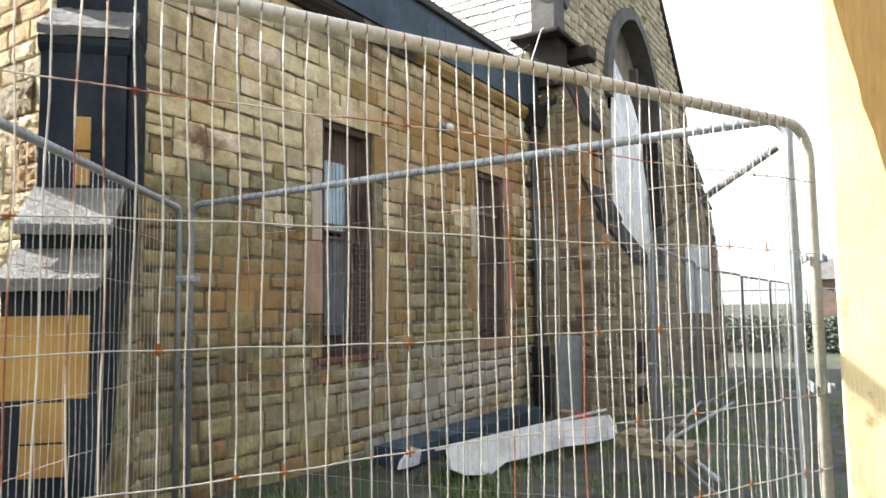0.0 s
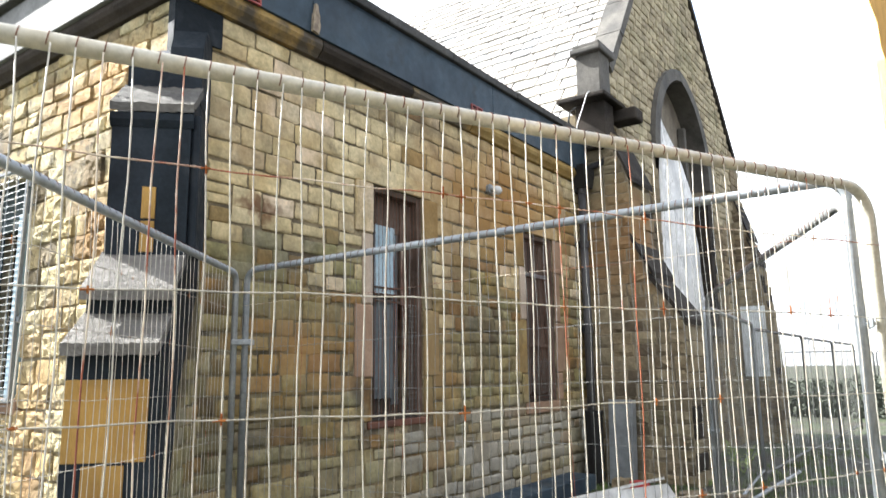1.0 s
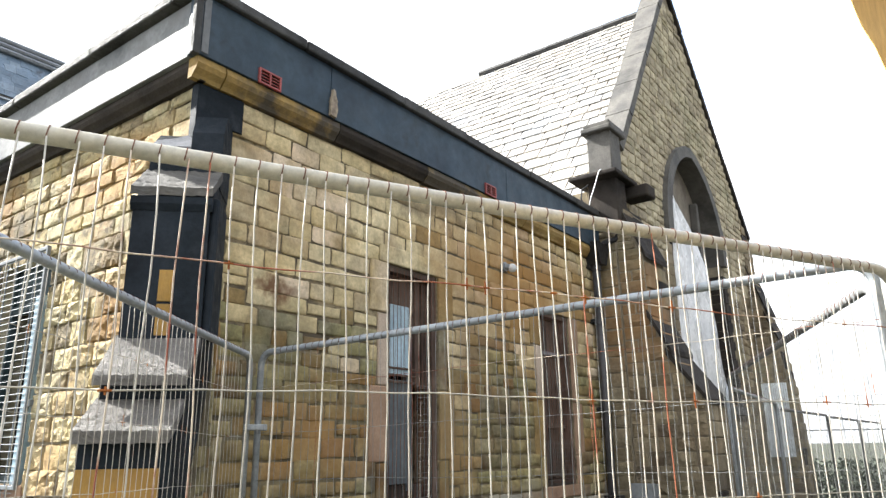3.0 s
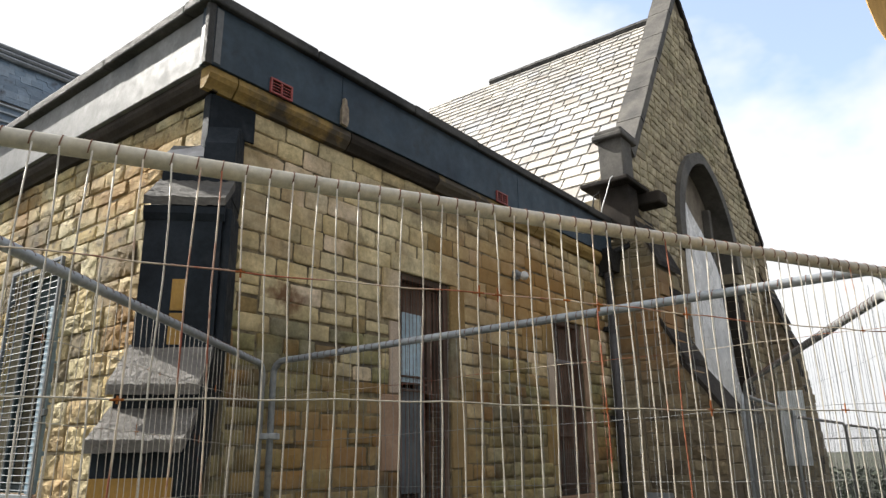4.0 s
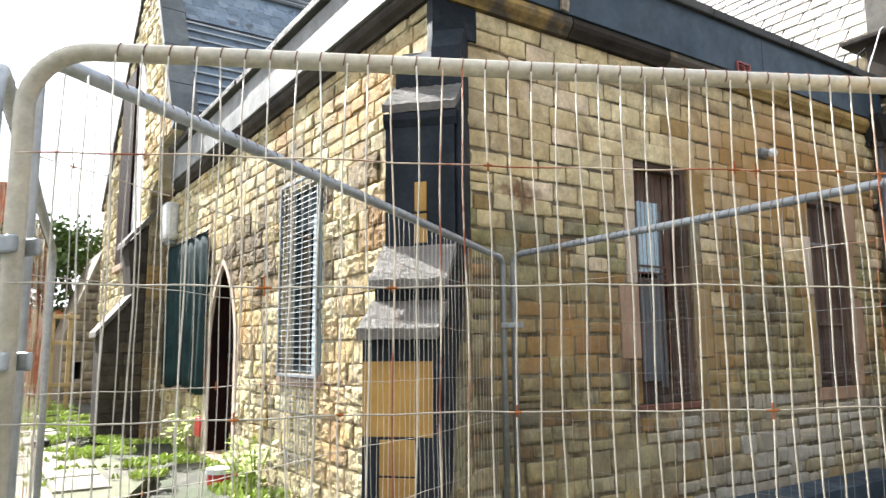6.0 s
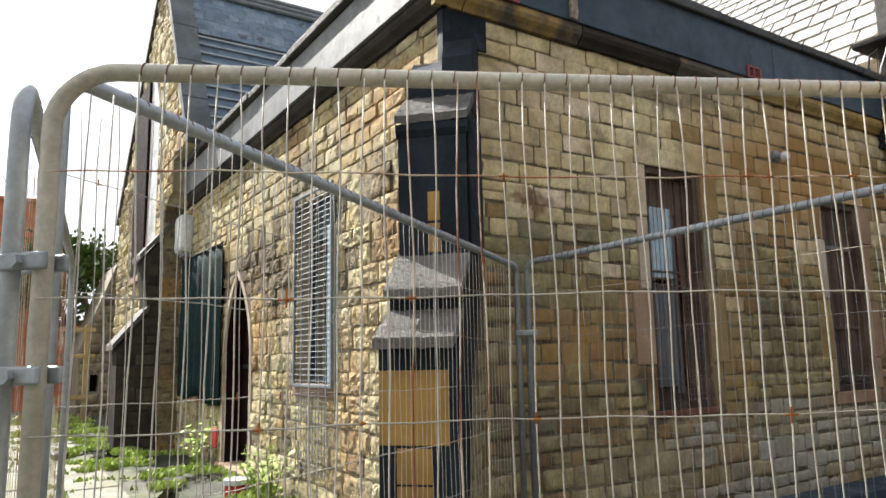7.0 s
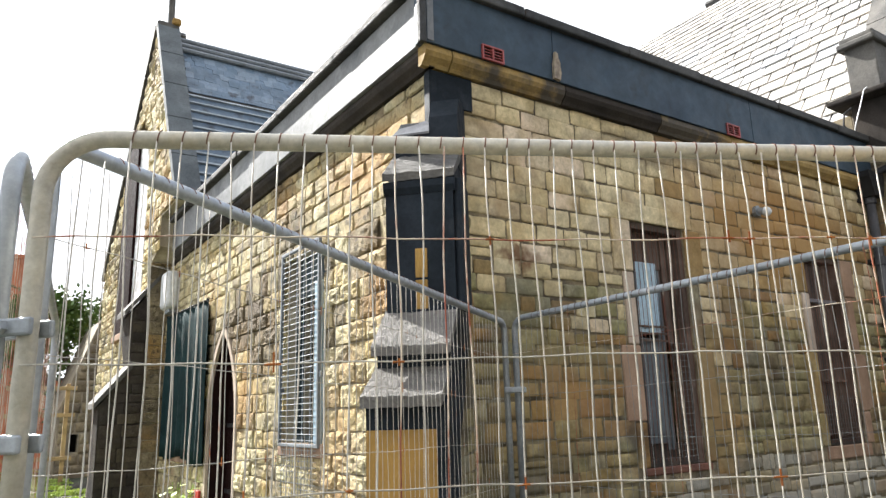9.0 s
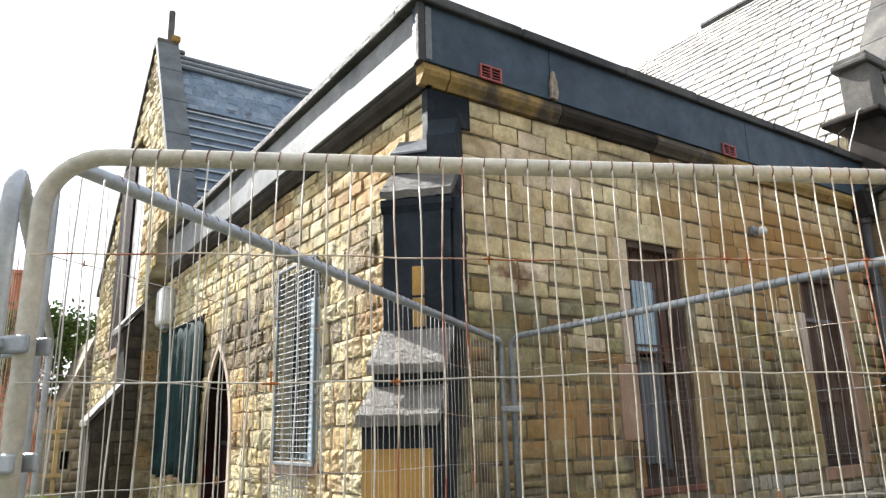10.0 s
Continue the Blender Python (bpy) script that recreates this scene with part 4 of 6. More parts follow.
    part("roof_end", prism([[(9.0, 4.5), (16.8, 5.6), (12.5, 9.66)]], basis((0, 1, 0), (0, 0, 1), (1, 0, 0), (-9.9, 0, 0)), -0.2, 0.0), M_MORTAR, g)
    slates(deck, fm, -9.9, GX - 0.31, -6.3, 0.0, M_SLATE, 31)
    u = -9.9
    while u < GX - 0.5:
        if u < -8.55:
            u += 0.45
            continue
        r = tube([(u, 12.42, 9.76), (u + 0.44, 12.42, 9.76 + RNG.uniform(-0.01, 0.01))], 0.095, 8)
        part("ridge_tile", r, M_FLASHING, g)
        u += 0.45
    # copings: grey on the near rake, black on the far one
    for a, b, w0, w1, th, mt in (((9.42, 5.62), (12.475, 10.22), -0.36, 0.05, 0.11, M_COPING), ((12.46, 10.20), (16.8, 5.86), -0.40, 0.06, 0.10, M_SOOT_SHADE)):
        A, B = Vector(a), Vector(b)
        d = (B - A).normalized()
        nrm = Vector((-d.y, d.x))
        k = 6
        for i in range(k):
            p, q = A.lerp(B, i / k), A.lerp(B, (i + 1) / k - 0.003)
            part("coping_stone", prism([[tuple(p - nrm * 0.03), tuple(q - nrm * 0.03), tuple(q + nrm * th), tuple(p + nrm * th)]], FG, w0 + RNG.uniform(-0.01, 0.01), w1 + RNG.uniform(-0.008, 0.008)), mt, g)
    part("apex_stone", box(12.32, 12.64, 10.12, 10.5, -0.38, 0.09, FG, 0.03), M_COPING, g)
    # kneeler at the gable's foot
    kn = thing("kneeler", "grey stone kneeler with a moulded cap and dark ledge at the gable foot", "stonework", kind="structure")
    part("shaft", box(8.78, 9.14, 5.04, 5.70, -0.25, 0.11, FG, 0.015), M_COPING, kn)
    part("cap", box(8.70, 9.26, 5.68, 5.77, -0.31, 0.16, FG, 0.025), M_COPING, kn)
    part("cap_top", box(8.74, 9.34, 5.765, 5.84, -0.28, 0.13, FG, 0.02), M_COPING, kn)
    part("ledge", box(8.62, 9.42, 4.97, 5.04, -0.5, 0.22, FG, 0.02), M_SOOT_SHADE, kn)
    part("bracket", box(9.3, 9.62, 4.78, 4.97, 0.0, 0.40, FG, 0.03), M_SOOT_SHADE, kn)
    part("lower_shaft", box(8.82, 9.16, 4.30, 4.97, -0.30, 0.13, FG, 0.015), M_SOOT_SHADE, kn)
    buttress("transept_buttress", FG, 8.97, 9.75, [(0.0, 4.80), (0.36, 3.82), (0.38, 3.02), (0.58, 2.50), (0.98, 1.86), (1.02, -0.7)], 41)
    buttress("far_buttress", FG, 16.2, 16.92, [(0.0, 6.0), (0.02, 5.2), (0.30, 4.05), (0.45, 3.45), (0.57, 2.5), (0.66, 0.7), (0.68, -0.7)], 43)


def buttress(name, base, a, b, prof, seed):
    """A stepped buttress standing proud of a wall between a and b; prof: (out, height) from its top down."""
    t = thing(name, "stepped sandstone buttress with dark weathered slopes", "buttress", kind="structure")
    fm = base @ basis((0, 0, 1), (0, 1, 0), (-1, 0, 0), (0, 0, 0))
    pr = [(0.0, prof[-1][1])] + [(u, v) for u, v in reversed(prof)]
    core = part("core", prism([pr], fm, -b, -a), M_MORTAR_MID, t)
    rnd = random.Random(seed)
    top, foot = prof[0][1], prof[-1][1]

    def out_at(v):
        for (u0, z0), (u1, z1) in zip(prof, prof[1:]):
            if z1 <= v <= z0:
                return u0 + (u1 - u0) * (z0 - v) / max(1e-6, z0 - z1)
        return 0.0

    side = base @ basis((0, 0, 1), (0, 1, 0), (-1, 0, 0), (a, 0, 0))
    # the side that looks along the wall
    lay(core, side, courses(side, foot, top, lambda p, q: [(0.0, out_at(q))] if out_at(q) > 0.12 else [], (0.12, 0.18), (0.16, 0.34), seed), M_STONE_WORN, 0.022, 0.012, 1.2, near=lambda u, v: v, seed=seed, limit=80, smooth=False)
    v = foot
    while v < top - 0.1:                                                 # face stones, following the slope
        h = rnd.uniform(0.15, 0.22)
        u = a
        while u < b - 0.05:
            e = min(b, u + rnd.uniform(0.25, 0.45))
            if b - e < 0.15:
                e = b
            o = out_at(v + h)
            part("stone", box(u + 0.006, e - 0.006, v + 0.006, v + h - 0.006, o - 0.05, o + 0.02 + rnd.uniform(0, 0.03), base, 0.012), M_SOOT_SHADE if rnd.random() < 0.15 else M_STONE_WORN[0], t)
            u = e
        v += h
    for (u0, z0), (u1, z1) in zip(prof, prof[1:]):
        if u1 - u0 > 0.12:
            part("weathering", prism([[(u0 - 0.03, z0 + 0.05), (u0 - 0.03, z0 - 0.05), (u1 + 0.05, z1 - 0.04), (u1 + 0.05, z1 + 0.03)]], fm, -b - 0.04, -a + 0.04), M_SOOT_SHADE, t, "soot-black sloped weathering stone")


def slates(parent, fm, u0, u1, v0, v1, mats, seed, near=None):
    rnd = random.Random(seed)
    rows, v, k = [], v1 - 0.16, 0
    while v > v0:
        h = 0.145 + 0.030 * abs(v)                                       # the courses grow towards the eaves
        u = u1 - (0.0 if k % 2 else 0.2)
        while u > u0:
            w = rnd.uniform(0.22, 0.40) + 0.9 * (h - 0.145)
            rows.append((max(u - w, u0), min(u, u1), v, v + h * 1.35))
            u -= w
        v -= 0.145 + 0.030 * abs(v - h)
        k += 1
    rows.sort(key=lambda q: -q[0] + abs(q[2] + 3.0) * 0.6)
    unit = [(0, 0, 0), (1, 0, 0), (1, 1, -1), (0, 1, -1), (0.012, 0.0, 0.55), (0.985, 0.012, 0.6), (1, 1, -0.55), (0, 1, -0.55)]
    uf = [(4, 5, 6, 7), (0, 1, 5, 4), (1, 2, 6, 5), (3, 0, 4, 7), (2, 3, 7, 6)]
    shared = mesh_of("slate", unit, uf, mats[0])
    verts, faces = [], []
    for i, (a, b, c, d) in enumerate(rows):
        tilt = rnd.uniform(-0.006, 0.006)
        m = fm @ Matrix.Translation((a + 0.004, c + rnd.uniform(-0.022, 0.022), 0.014)) @ Matrix.Rotation(tilt, 4, "Z") @ Matrix.Diagonal((b - a - 0.026, d - c, 0.031 * rnd.uniform(0.75, 1.3), 1))
        if i < 300:
            ob = new("slate", shared)
            ob.parent = parent
            ob.matrix_local = m
        else:
            o = len(verts)
            verts += [m @ Vector(p) for p in unit]
            faces += [tuple(q + o for q in f) for f in uf]
    if verts:
        ob = part("slating", mesh_of("slating", verts, faces, mats[1]), None, parent)
        ob["kind"] = "stuff"


def build_wing():
    g = thing("wing", "gabled sandstone wing with a dark blue slate roof and stone coping", "church wing", kind="structure")
    win = arch(-13.75, 1.05, 2.95, 5.6, 7.0)
    out = [(-17.0, -0.5), (-12.05, -0.5), (-12.05, 3.9), (-11.5, 4.05), (-11.5, 4.54), (-10.5, 4.56), (-12.74, 8.46), (-17.0, 4.40)]
    wall = part("gable_wall", prism([out, win], FW, -0.34, -0.006), M_MORTAR_L, g)

    def spans(a, b):
        m = (a + b) / 2
        hi = -12.05 if m < 4.0 else -11.5 if m < 4.56 else -10.5 - (m - 4.56) * 0.5744
        lo = -17.0 if m < 4.40 else -17.0 + (m - 4.40) * 1.049
        s = [(lo, hi)] if hi - lo > 0.3 else []
        if 2.95 < m < 7.0:
            h = arch_half(m, 1.05, 5.6, 7.0)
            s = cut(s, -13.75 - h, -13.75 + h)
        return s

    lay(wall, FW, courses(FW, -0.3, 8.9, spans, (0.15, 0.24), (0.25, 0.5), 51), M_STONE_L, 0.03, 0.015, 1.0, units=10, near=lambda u, v: -u + 0.3 * v, seed=12, limit=200, smooth=False)
    part("window_boarding", prism([arch(-13.75, 1.08, 2.95, 5.6, 7.02)], FW, -0.40, -0.34), M_DARKWOOD, g, "dark boards closing the window")
    part("sill", box(-14.9, -12.6, 2.82, 2.95, -0.3, 0.10, FW, 0.02), M_PINK, g)
    part("covering_sheet", prism([[(-13.55, 3.1), (-12.72, 3.1), (-12.72, 5.8), (-13.1, 6.4), (-13.55, 6.7)]], FW, -0.02, 0.015), M_POLY, g, "white sheet over part of the window")
    part("dark_jamb", box(-14.85, -13.56, 2.95, 6.6, -0.05, 0.06, FW, 0.01), M_DOOR, g, "dark brown timber jamb")
    # coping on the rake that meets the flat roof
    A, B = Vector((-10.46, 4.56)), Vector((-12.74, 8.53))
    d = (B - A).normalized()
    nrm = Vector((d.y, -d.x))
    for i in range(5):
        p, q = A.lerp(B, i / 5), A.lerp(B, (i + 1) / 5 - 0.004)
        part("coping_stone", prism([[tuple(p - nrm * 0.02), tuple(p + nrm * 0.10), tuple(q + nrm * 0.10), tuple(q - nrm * 0.02)]], FW, -0.34, 0.05), M_DARKBLUE_STONE, g)
    A, B = Vector((-12.78, 8.50)), Vector((-17.1, 4.40))
    for i in range(6):
        p, q = A.lerp(B, i / 6), A.lerp(B, (i + 1) / 6 - 0.004)
        part("coping_stone", prism([[tuple(p), tuple(p + Vector((-0.08, 0.1))), tuple(q + Vector((-0.08, 0.1))), tuple(q)]], FW, -0.5, 0.06), M_COPING, g)
    part("apex_stone", box(-12.88, -12.62, 8.46, 8.62, -0.34, 0.05, FW, 0.03), M_COPING, g)
    part("lichened_stone", box(-12.70, -12.56, 8.58, 8.72, -0.36, -0.2, FW, 0.04), M_OCHRE, g, "stump yellow with lichen")
    part("finial", tube([(-12.72, WY + 0.2, 8.6), (-12.72, WY + 0.2, 8.95), (-12.69, WY + 0.19, 9.25)], 0.06, 8), M_COPING, g, "broken stone finial")
    # roof that falls towards the flat roof
    s = Vector((2.24, 0, -3.9)).normalized()
    fm = basis((0, 1, 0), tuple(-s), tuple(Vector((0, 1, 0)).cross(-s)), (-12.70, 0, 8.30))
    deck = part("roof", prism([[(WY + 0.30, -4.9), (12.0, -4.9), (12.0, 0), (WY + 0.30, 0)]], fm, -0.2, -0.01), M_FLASHING, g)
    rnd = random.Random(61)
    src = []
    v, k = -0.25, 0
    while v > -1.6:
        u = WY + 0.32 + (0.09 if k % 2 else 0)
        while u < 11.8:
            w = rnd.uniform(0.17, 0.23)
            src.append(plain_box(u, u + w - 0.004, v, v + 0.19, 0.0, 0.008 + rnd.uniform(0, 0.007), fm))
            u += w
        v -= 0.14
        k += 1
    sl = part("slating", joined(*src), M_BLUE_SLATE, deck)
    sl["kind"] = "stuff"
    v = -1.66
    while v > -4.3:
        part("roof_batten", box(WY + 0.33, 11.8, v, v + 0.04, 0.0, 0.04, fm, 0.006), M_BARPALE, deck, "grey-blue batten")
        v -= rnd.uniform(0.17, 0.26)
    part("underlay", plain_box(WY + 0.33, 11.8, -4.8, -1.6, -0.005, 0.004, fm), M_BLUE_SLATE, deck)
    for q in range(3):
        part("ridge_tile", tube([(-12.68 + 0.09 * q, WY + 0.33, 8.34 - 0.14 * q), (-12.68 + 0.09 * q, 11.8, 8.34 - 0.14 * q)], 0.05, 8), M_ZINC, g)
    part("far_roof", plain_box(-16.9, -12.8, WY + 0.55, 12.0, 4.2, 4.4), M_FLASHING, g)
    end = basis((0, 1, 0), (0, 0, 1), (1, 0, 0), (-12.05, 0, 0))
    v = -0.3
    while v < 3.9:                                                       # quoins where the wing meets the side wall, shade painted in by dark stone
        h = rnd.uniform(0.17, 0.26)
        part("quoin", box(WY + 0.004, YL - 0.02, v + 0.005, min(3.89, v + h) - 0.005, -0.1, 0.02 + rnd.uniform(0, 0.02), end, 0.012), M_STONE_LS[0], g)
        v += h
    b = thing("wing_buttress", "black stepped stone buttress with sloping tops", "buttress", kind="structure")
    fs = basis((0, -1, 0), (0, 0, 1), (1, 0, 0), (0, WY, 0))
    part("core", prism([[(-0.1, -0.4), (0.60, -0.4), (0.62, 1.60), (0.20, 2.16), (0.29, 3.0), (-0.1, 3.5)]], fs, -12.7, -12.055), M_SOOT_SHADE, b)
    flank = basis((0, 1, 0), (0, 0, 1), (1, 0, 0), (-12.055, 0, 0))

    def reach(z):
        return 0.60 if z < 1.6 else 0.62 - 0.75 * (z - 1.6) if z < 2.16 else 0.22 if z < 3.0 else max(0.0, 0.29 - 0.78 * (z - 3.0))

    lay(b, flank, courses(flank, -0.3, 3.4, lambda p, q: [(WY - reach(q), WY)] if reach(q) > 0.1 else [], (0.13, 0.22), (0.16, 0.36), 95), M_STONE_BLACK, 0.02, 0.012, 0.8, units=8, near=lambda u, v: v, seed=96, rock=True)
    for pr in ([(0.18, 2.27), (0.69, 1.64), (0.69, 1.56), (0.18, 2.17)], [(-0.2, 3.76), (0.35, 3.08), (0.35, 3.0), (-0.2, 3.66)]):
        part("weathering", prism([pr], fs, -12.75, -12.01), M_COPING, b)


# ---- fences ----
def round_frame(length, top, r=0.13):
    p = [(0, 0, -0.02), (0, 0, top - r)]
    for i in range(1, 8):
        a = math.pi / 2 * i / 8
        p.append((r - r * math.cos(a), 0, top - r + r * math.sin(a)))
    p += [(r, 0, top)] + [(r + (length - 2 * r) * i / 8, 0, top) for i in range(1, 8)] + [(length - r, 0, top)]
    for i in range(1, 8):
        a = math.pi / 2 * i / 8
        p.append((length - r + r * math.sin(a), 0, top - r + r * math.cos(a)))
    p += [(length, 0, top - r), (length, 0, -0.02)]
    return p


WIRES = {}


def wire_meshes(top, rad):
    """A few slightly wavy upright wires that are bent over the top tube."""
    key = (round(top, 2), rad)
    if key not in WIRES:
        WIRES[key] = []
        for k in range(7):
            r = random.Random(70 + k)
            ph = r.uniform(0, 6)
            p = []
            for i in range(15):
                z = 0.10 + (top - 0.012 - 0.10) * i / 14
                p.append((0.004 * math.sin(ph + z * 4.3) + 0.003 * math.sin(ph * 2 + z * 11), -0.024 + 0.002 * math.sin(ph + z * 9), z))
            v, f = tube(p, rad, 5)
            WIRES[key].append((v, f))
    return WIRES[key]


def fence_panel(a, b, top, frame_mat, label, rusty=(), z0=0.0, side=1, rise=0.0, wire=None, bend=0.13, pitch=0.0535, rad=0.0019, tube_r=0.0205, sides=14):
    """A mesh fence panel with a bent tube frame from a to b on the ground plan. side -1: wires on the other face."""
    A, B = Vector((*a, z0)), Vector((*b, z0))
    if side < 0:
        A, B = B, A
    length = (B - A).length
    t = thing("mesh_fence", label, "fence", "temporary fence panels")
    t.matrix_world = Matrix.Translation(A) @ Matrix.Rotation(math.atan2(B.y - A.y, B.x - A.x), 4, "Z")
    k = rise / length
    v, f = tube([(x, y, z + k * x) for x, y, z in round_frame(length, top, bend)], tube_r, sides)
    part("frame_tube", mesh_of("frame_tube", v, f, frame_mat, True), None, t)
    v, f = tube([(0, 0, 0.10), (length, 0, 0.10 + rise)], 0.016, 10)
    part("bottom_rail", mesh_of("bottom_rail", v, f, frame_mat, True), None, t)
    kinds = [(mesh_of("upright_wire", v, f, wire or M_WIRE, True), mesh_of("upright_wire", v, f, M_RUST_WIRE, True)) for v, f in wire_meshes(top, rad)]
    n = int(round((length - 0.16) / pitch))
    for i in range(n + 1):
        u = 0.08 + (length - 0.16) * i / n
        ob = part("upright_wire", kinds[(i * 5 + i // 7) % 7][1 if i in rusty else 0], None, t)
        if u < 0.14 or u > length - 0.14:
            ob.scale = (1, 1, (top - 0.05) / top)
        ob.location = (u, 0, k * u)
    wraps = []
    for i in range(n + 1):
        u = 0.08 + (length - 0.16) * i / n
        if 0.14 < u < length - 0.14:
            wraps.append(tube([(u + 0.003 * math.sin(a * 0.02), -(tube_r + 0.001) * math.cos(radians(a)), top + k * u + (tube_r + 0.001) * math.sin(radians(a))) for a in (-40, -10, 20, 50, 80, 110, 140, 175)], 0.0017, 4, False))
    part("wire_binding", joined(*wraps), M_RUSTFRAME, t, "dark wire ends looped over the tube")["kind"] = "stuff"
    weld, wr = [], random.Random(int(length * 1000) + 5)
    for j in range(7):
        z = top - 0.235 - 0.272 * j
        if z < 0.05:
            break
        for i in range(n + 1):
            if rad >= 0.0014 and tube_r < 0.025 and wr.random() < 0.16:
                u, q = 0.08 + (length - 0.16) * i / n, wr.uniform(0.008, 0.022)
                zz = z + k * u + 0.004 * math.sin(u / length * 40 * 0.37 + j * 2) + 0.002 * math.sin(u / length * 40 * 1.9)
                weld.append(tube([(u - q, -0.027, zz - 0.0005), (u, -0.0285, zz), (u + q * 0.8, -0.027, zz)], rad * 1.35, 5))
                weld.append(tube([(u, -0.026, zz - q * wr.uniform(0.4, 1.2)), (u, -0.026, zz + q * wr.uniform(0.4, 1.5))], rad * 1.3, 5))
        pts = [(length * i / 40, -0.027 + 0.0015 * math.sin(i * 1.3 + j), z + rise * i / 40 + 0.004 * math.sin(i * 0.37 + j * 2) + 0.002 * math.sin(i * 1.9)) for i in range(41)]
        v, f = tube(pts, rad, 5)
        part("cross_wire", mesh_of("cross_wire", v, f, M_RUST_WIRE if j == 0 and rusty else wire or M_WIRE, True), None, t)
    if weld:
        part("rust_staining", joined(*weld), M_WELDRUST, t, "orange rust at the wire crossings")["kind"] = "stuff"
    return t


def fence_clip(x, y, z, ang):
    c = thing("fence_clip", "pale galvanised clamp joining two fence posts", "clamp", "fence clamps")
    c.matrix_world = pose(x, y, z, 0, 0, ang)
    part("plate", box(-0.07, 0.07, -0.036, -0.022, -0.019, 0.019, bevel=0.006), M_GALV, c)
    part("plate", box(-0.07, 0.07, 0.022, 0.034, -0.019, 0.019, bevel=0.006), M_GALV, c)
    part("bolt", tube([(0, -0.05, 0), (0, 0.05, 0)], 0.009, 8), M_GALV, c)
    part("nut", tube([(0, -0.052, 0), (0, -0.036, 0)], 0.017, 6), M_GALV, c)


def build_fences():
    gal = "temporary galvanised mesh fence panel with a rounded tube frame"
    fence_panel((-1.747, -0.001), (-0.213, 3.112), 1.985, M_CREAM, "cream weathered mesh fence panel with rusty wires and rounded tube frame", rusty=(13, 15, 16, 35, 40), pitch=0.0535, sides=20)
    fence_panel((-3.735, 2.862), (-1.886, 0.022), 1.937, M_GALV, gal, bend=0.075, rise=0.095, rad=0.0014, side=1)
    fence_panel((-0.285, 3.14), (-3.685, 2.91), 1.955, M_GALV, gal, bend=0.085, rise=0.085, rad=0.0012, wire=M_FARWIRE, rusty=(8, 21, 22, 40), side=-1)
    fence_panel((-0.29, 3.215), (-1.73, 6.38), 1.93, M_FARTUBE, gal, z0=-0.02, rise=0.06, rad=0.0008, wire=M_FARWIRE, side=-1)
    fence_panel((-1.78, 6.45), (-2.12, 9.88), 1.95, M_GALV, gal, z0=-0.12, rad=0.0008, wire=M_FARWIRE, side=-1)
    fence_panel((-2.13, 9.95), (-2.09, 13.38), 1.95, M_FARTUBE, gal, z0=-0.18, rad=0.0009, wire=M_FARWIRE, side=-1)
    fence_panel((-2.09, 13.45), (-2.04, 16.6), 1.97, M_FARTUBE, gal, z0=-0.22, rad=0.0010, wire=M_FARWIRE, side=-1)
    fence_panel((-2.03, 16.67), (-1.98, 19.9), 1.99, M_FARTUBE, gal, z0=-0.24, rad=0.0011, wire=M_FARWIRE, side=-1)
    fence_panel((-5.7, 29.5), (-2.4, 30.2), 2.0, M_FARTUBE, gal, z0=-0.25, rad=0.003, pitch=0.107, wire=M_FARWIRE, tube_r=0.026)
    fence_panel((-2.3, 30.2), (1.1, 30.9), 2.0, M_FARTUBE, gal, z0=-0.25, rad=0.003, pitch=0.107, wire=M_FARWIRE, tube_r=0.026)
    fence_panel((-1.797, -0.059), (-5.2, 0.34), 1.98, M_GALV, "galvanised mesh fence panel with rust-red wires and rounded tube frame", rad=0.0009, wire=M_RUST_WIRE, side=-1)
    fence_clip(-1.772, -0.022, 1.56, 41)
    fence_clip(-1.772, -0.022, 1.325, 41)
    fence_clip(-3.695, 2.90, 1.49, 44)
    fence_clip(-0.224, 3.145, 1.46, 100)
    fence_clip(-0.224, 3.145, 0.955, 100)
    fence_clip(-1.765, 6.415, 0.75, 100)


build_ground()
wall_r, wall_l = build_extension_walls()
build_roof_edge()
build_corner_buttress()
build_transept()
build_wing()
build_fences()


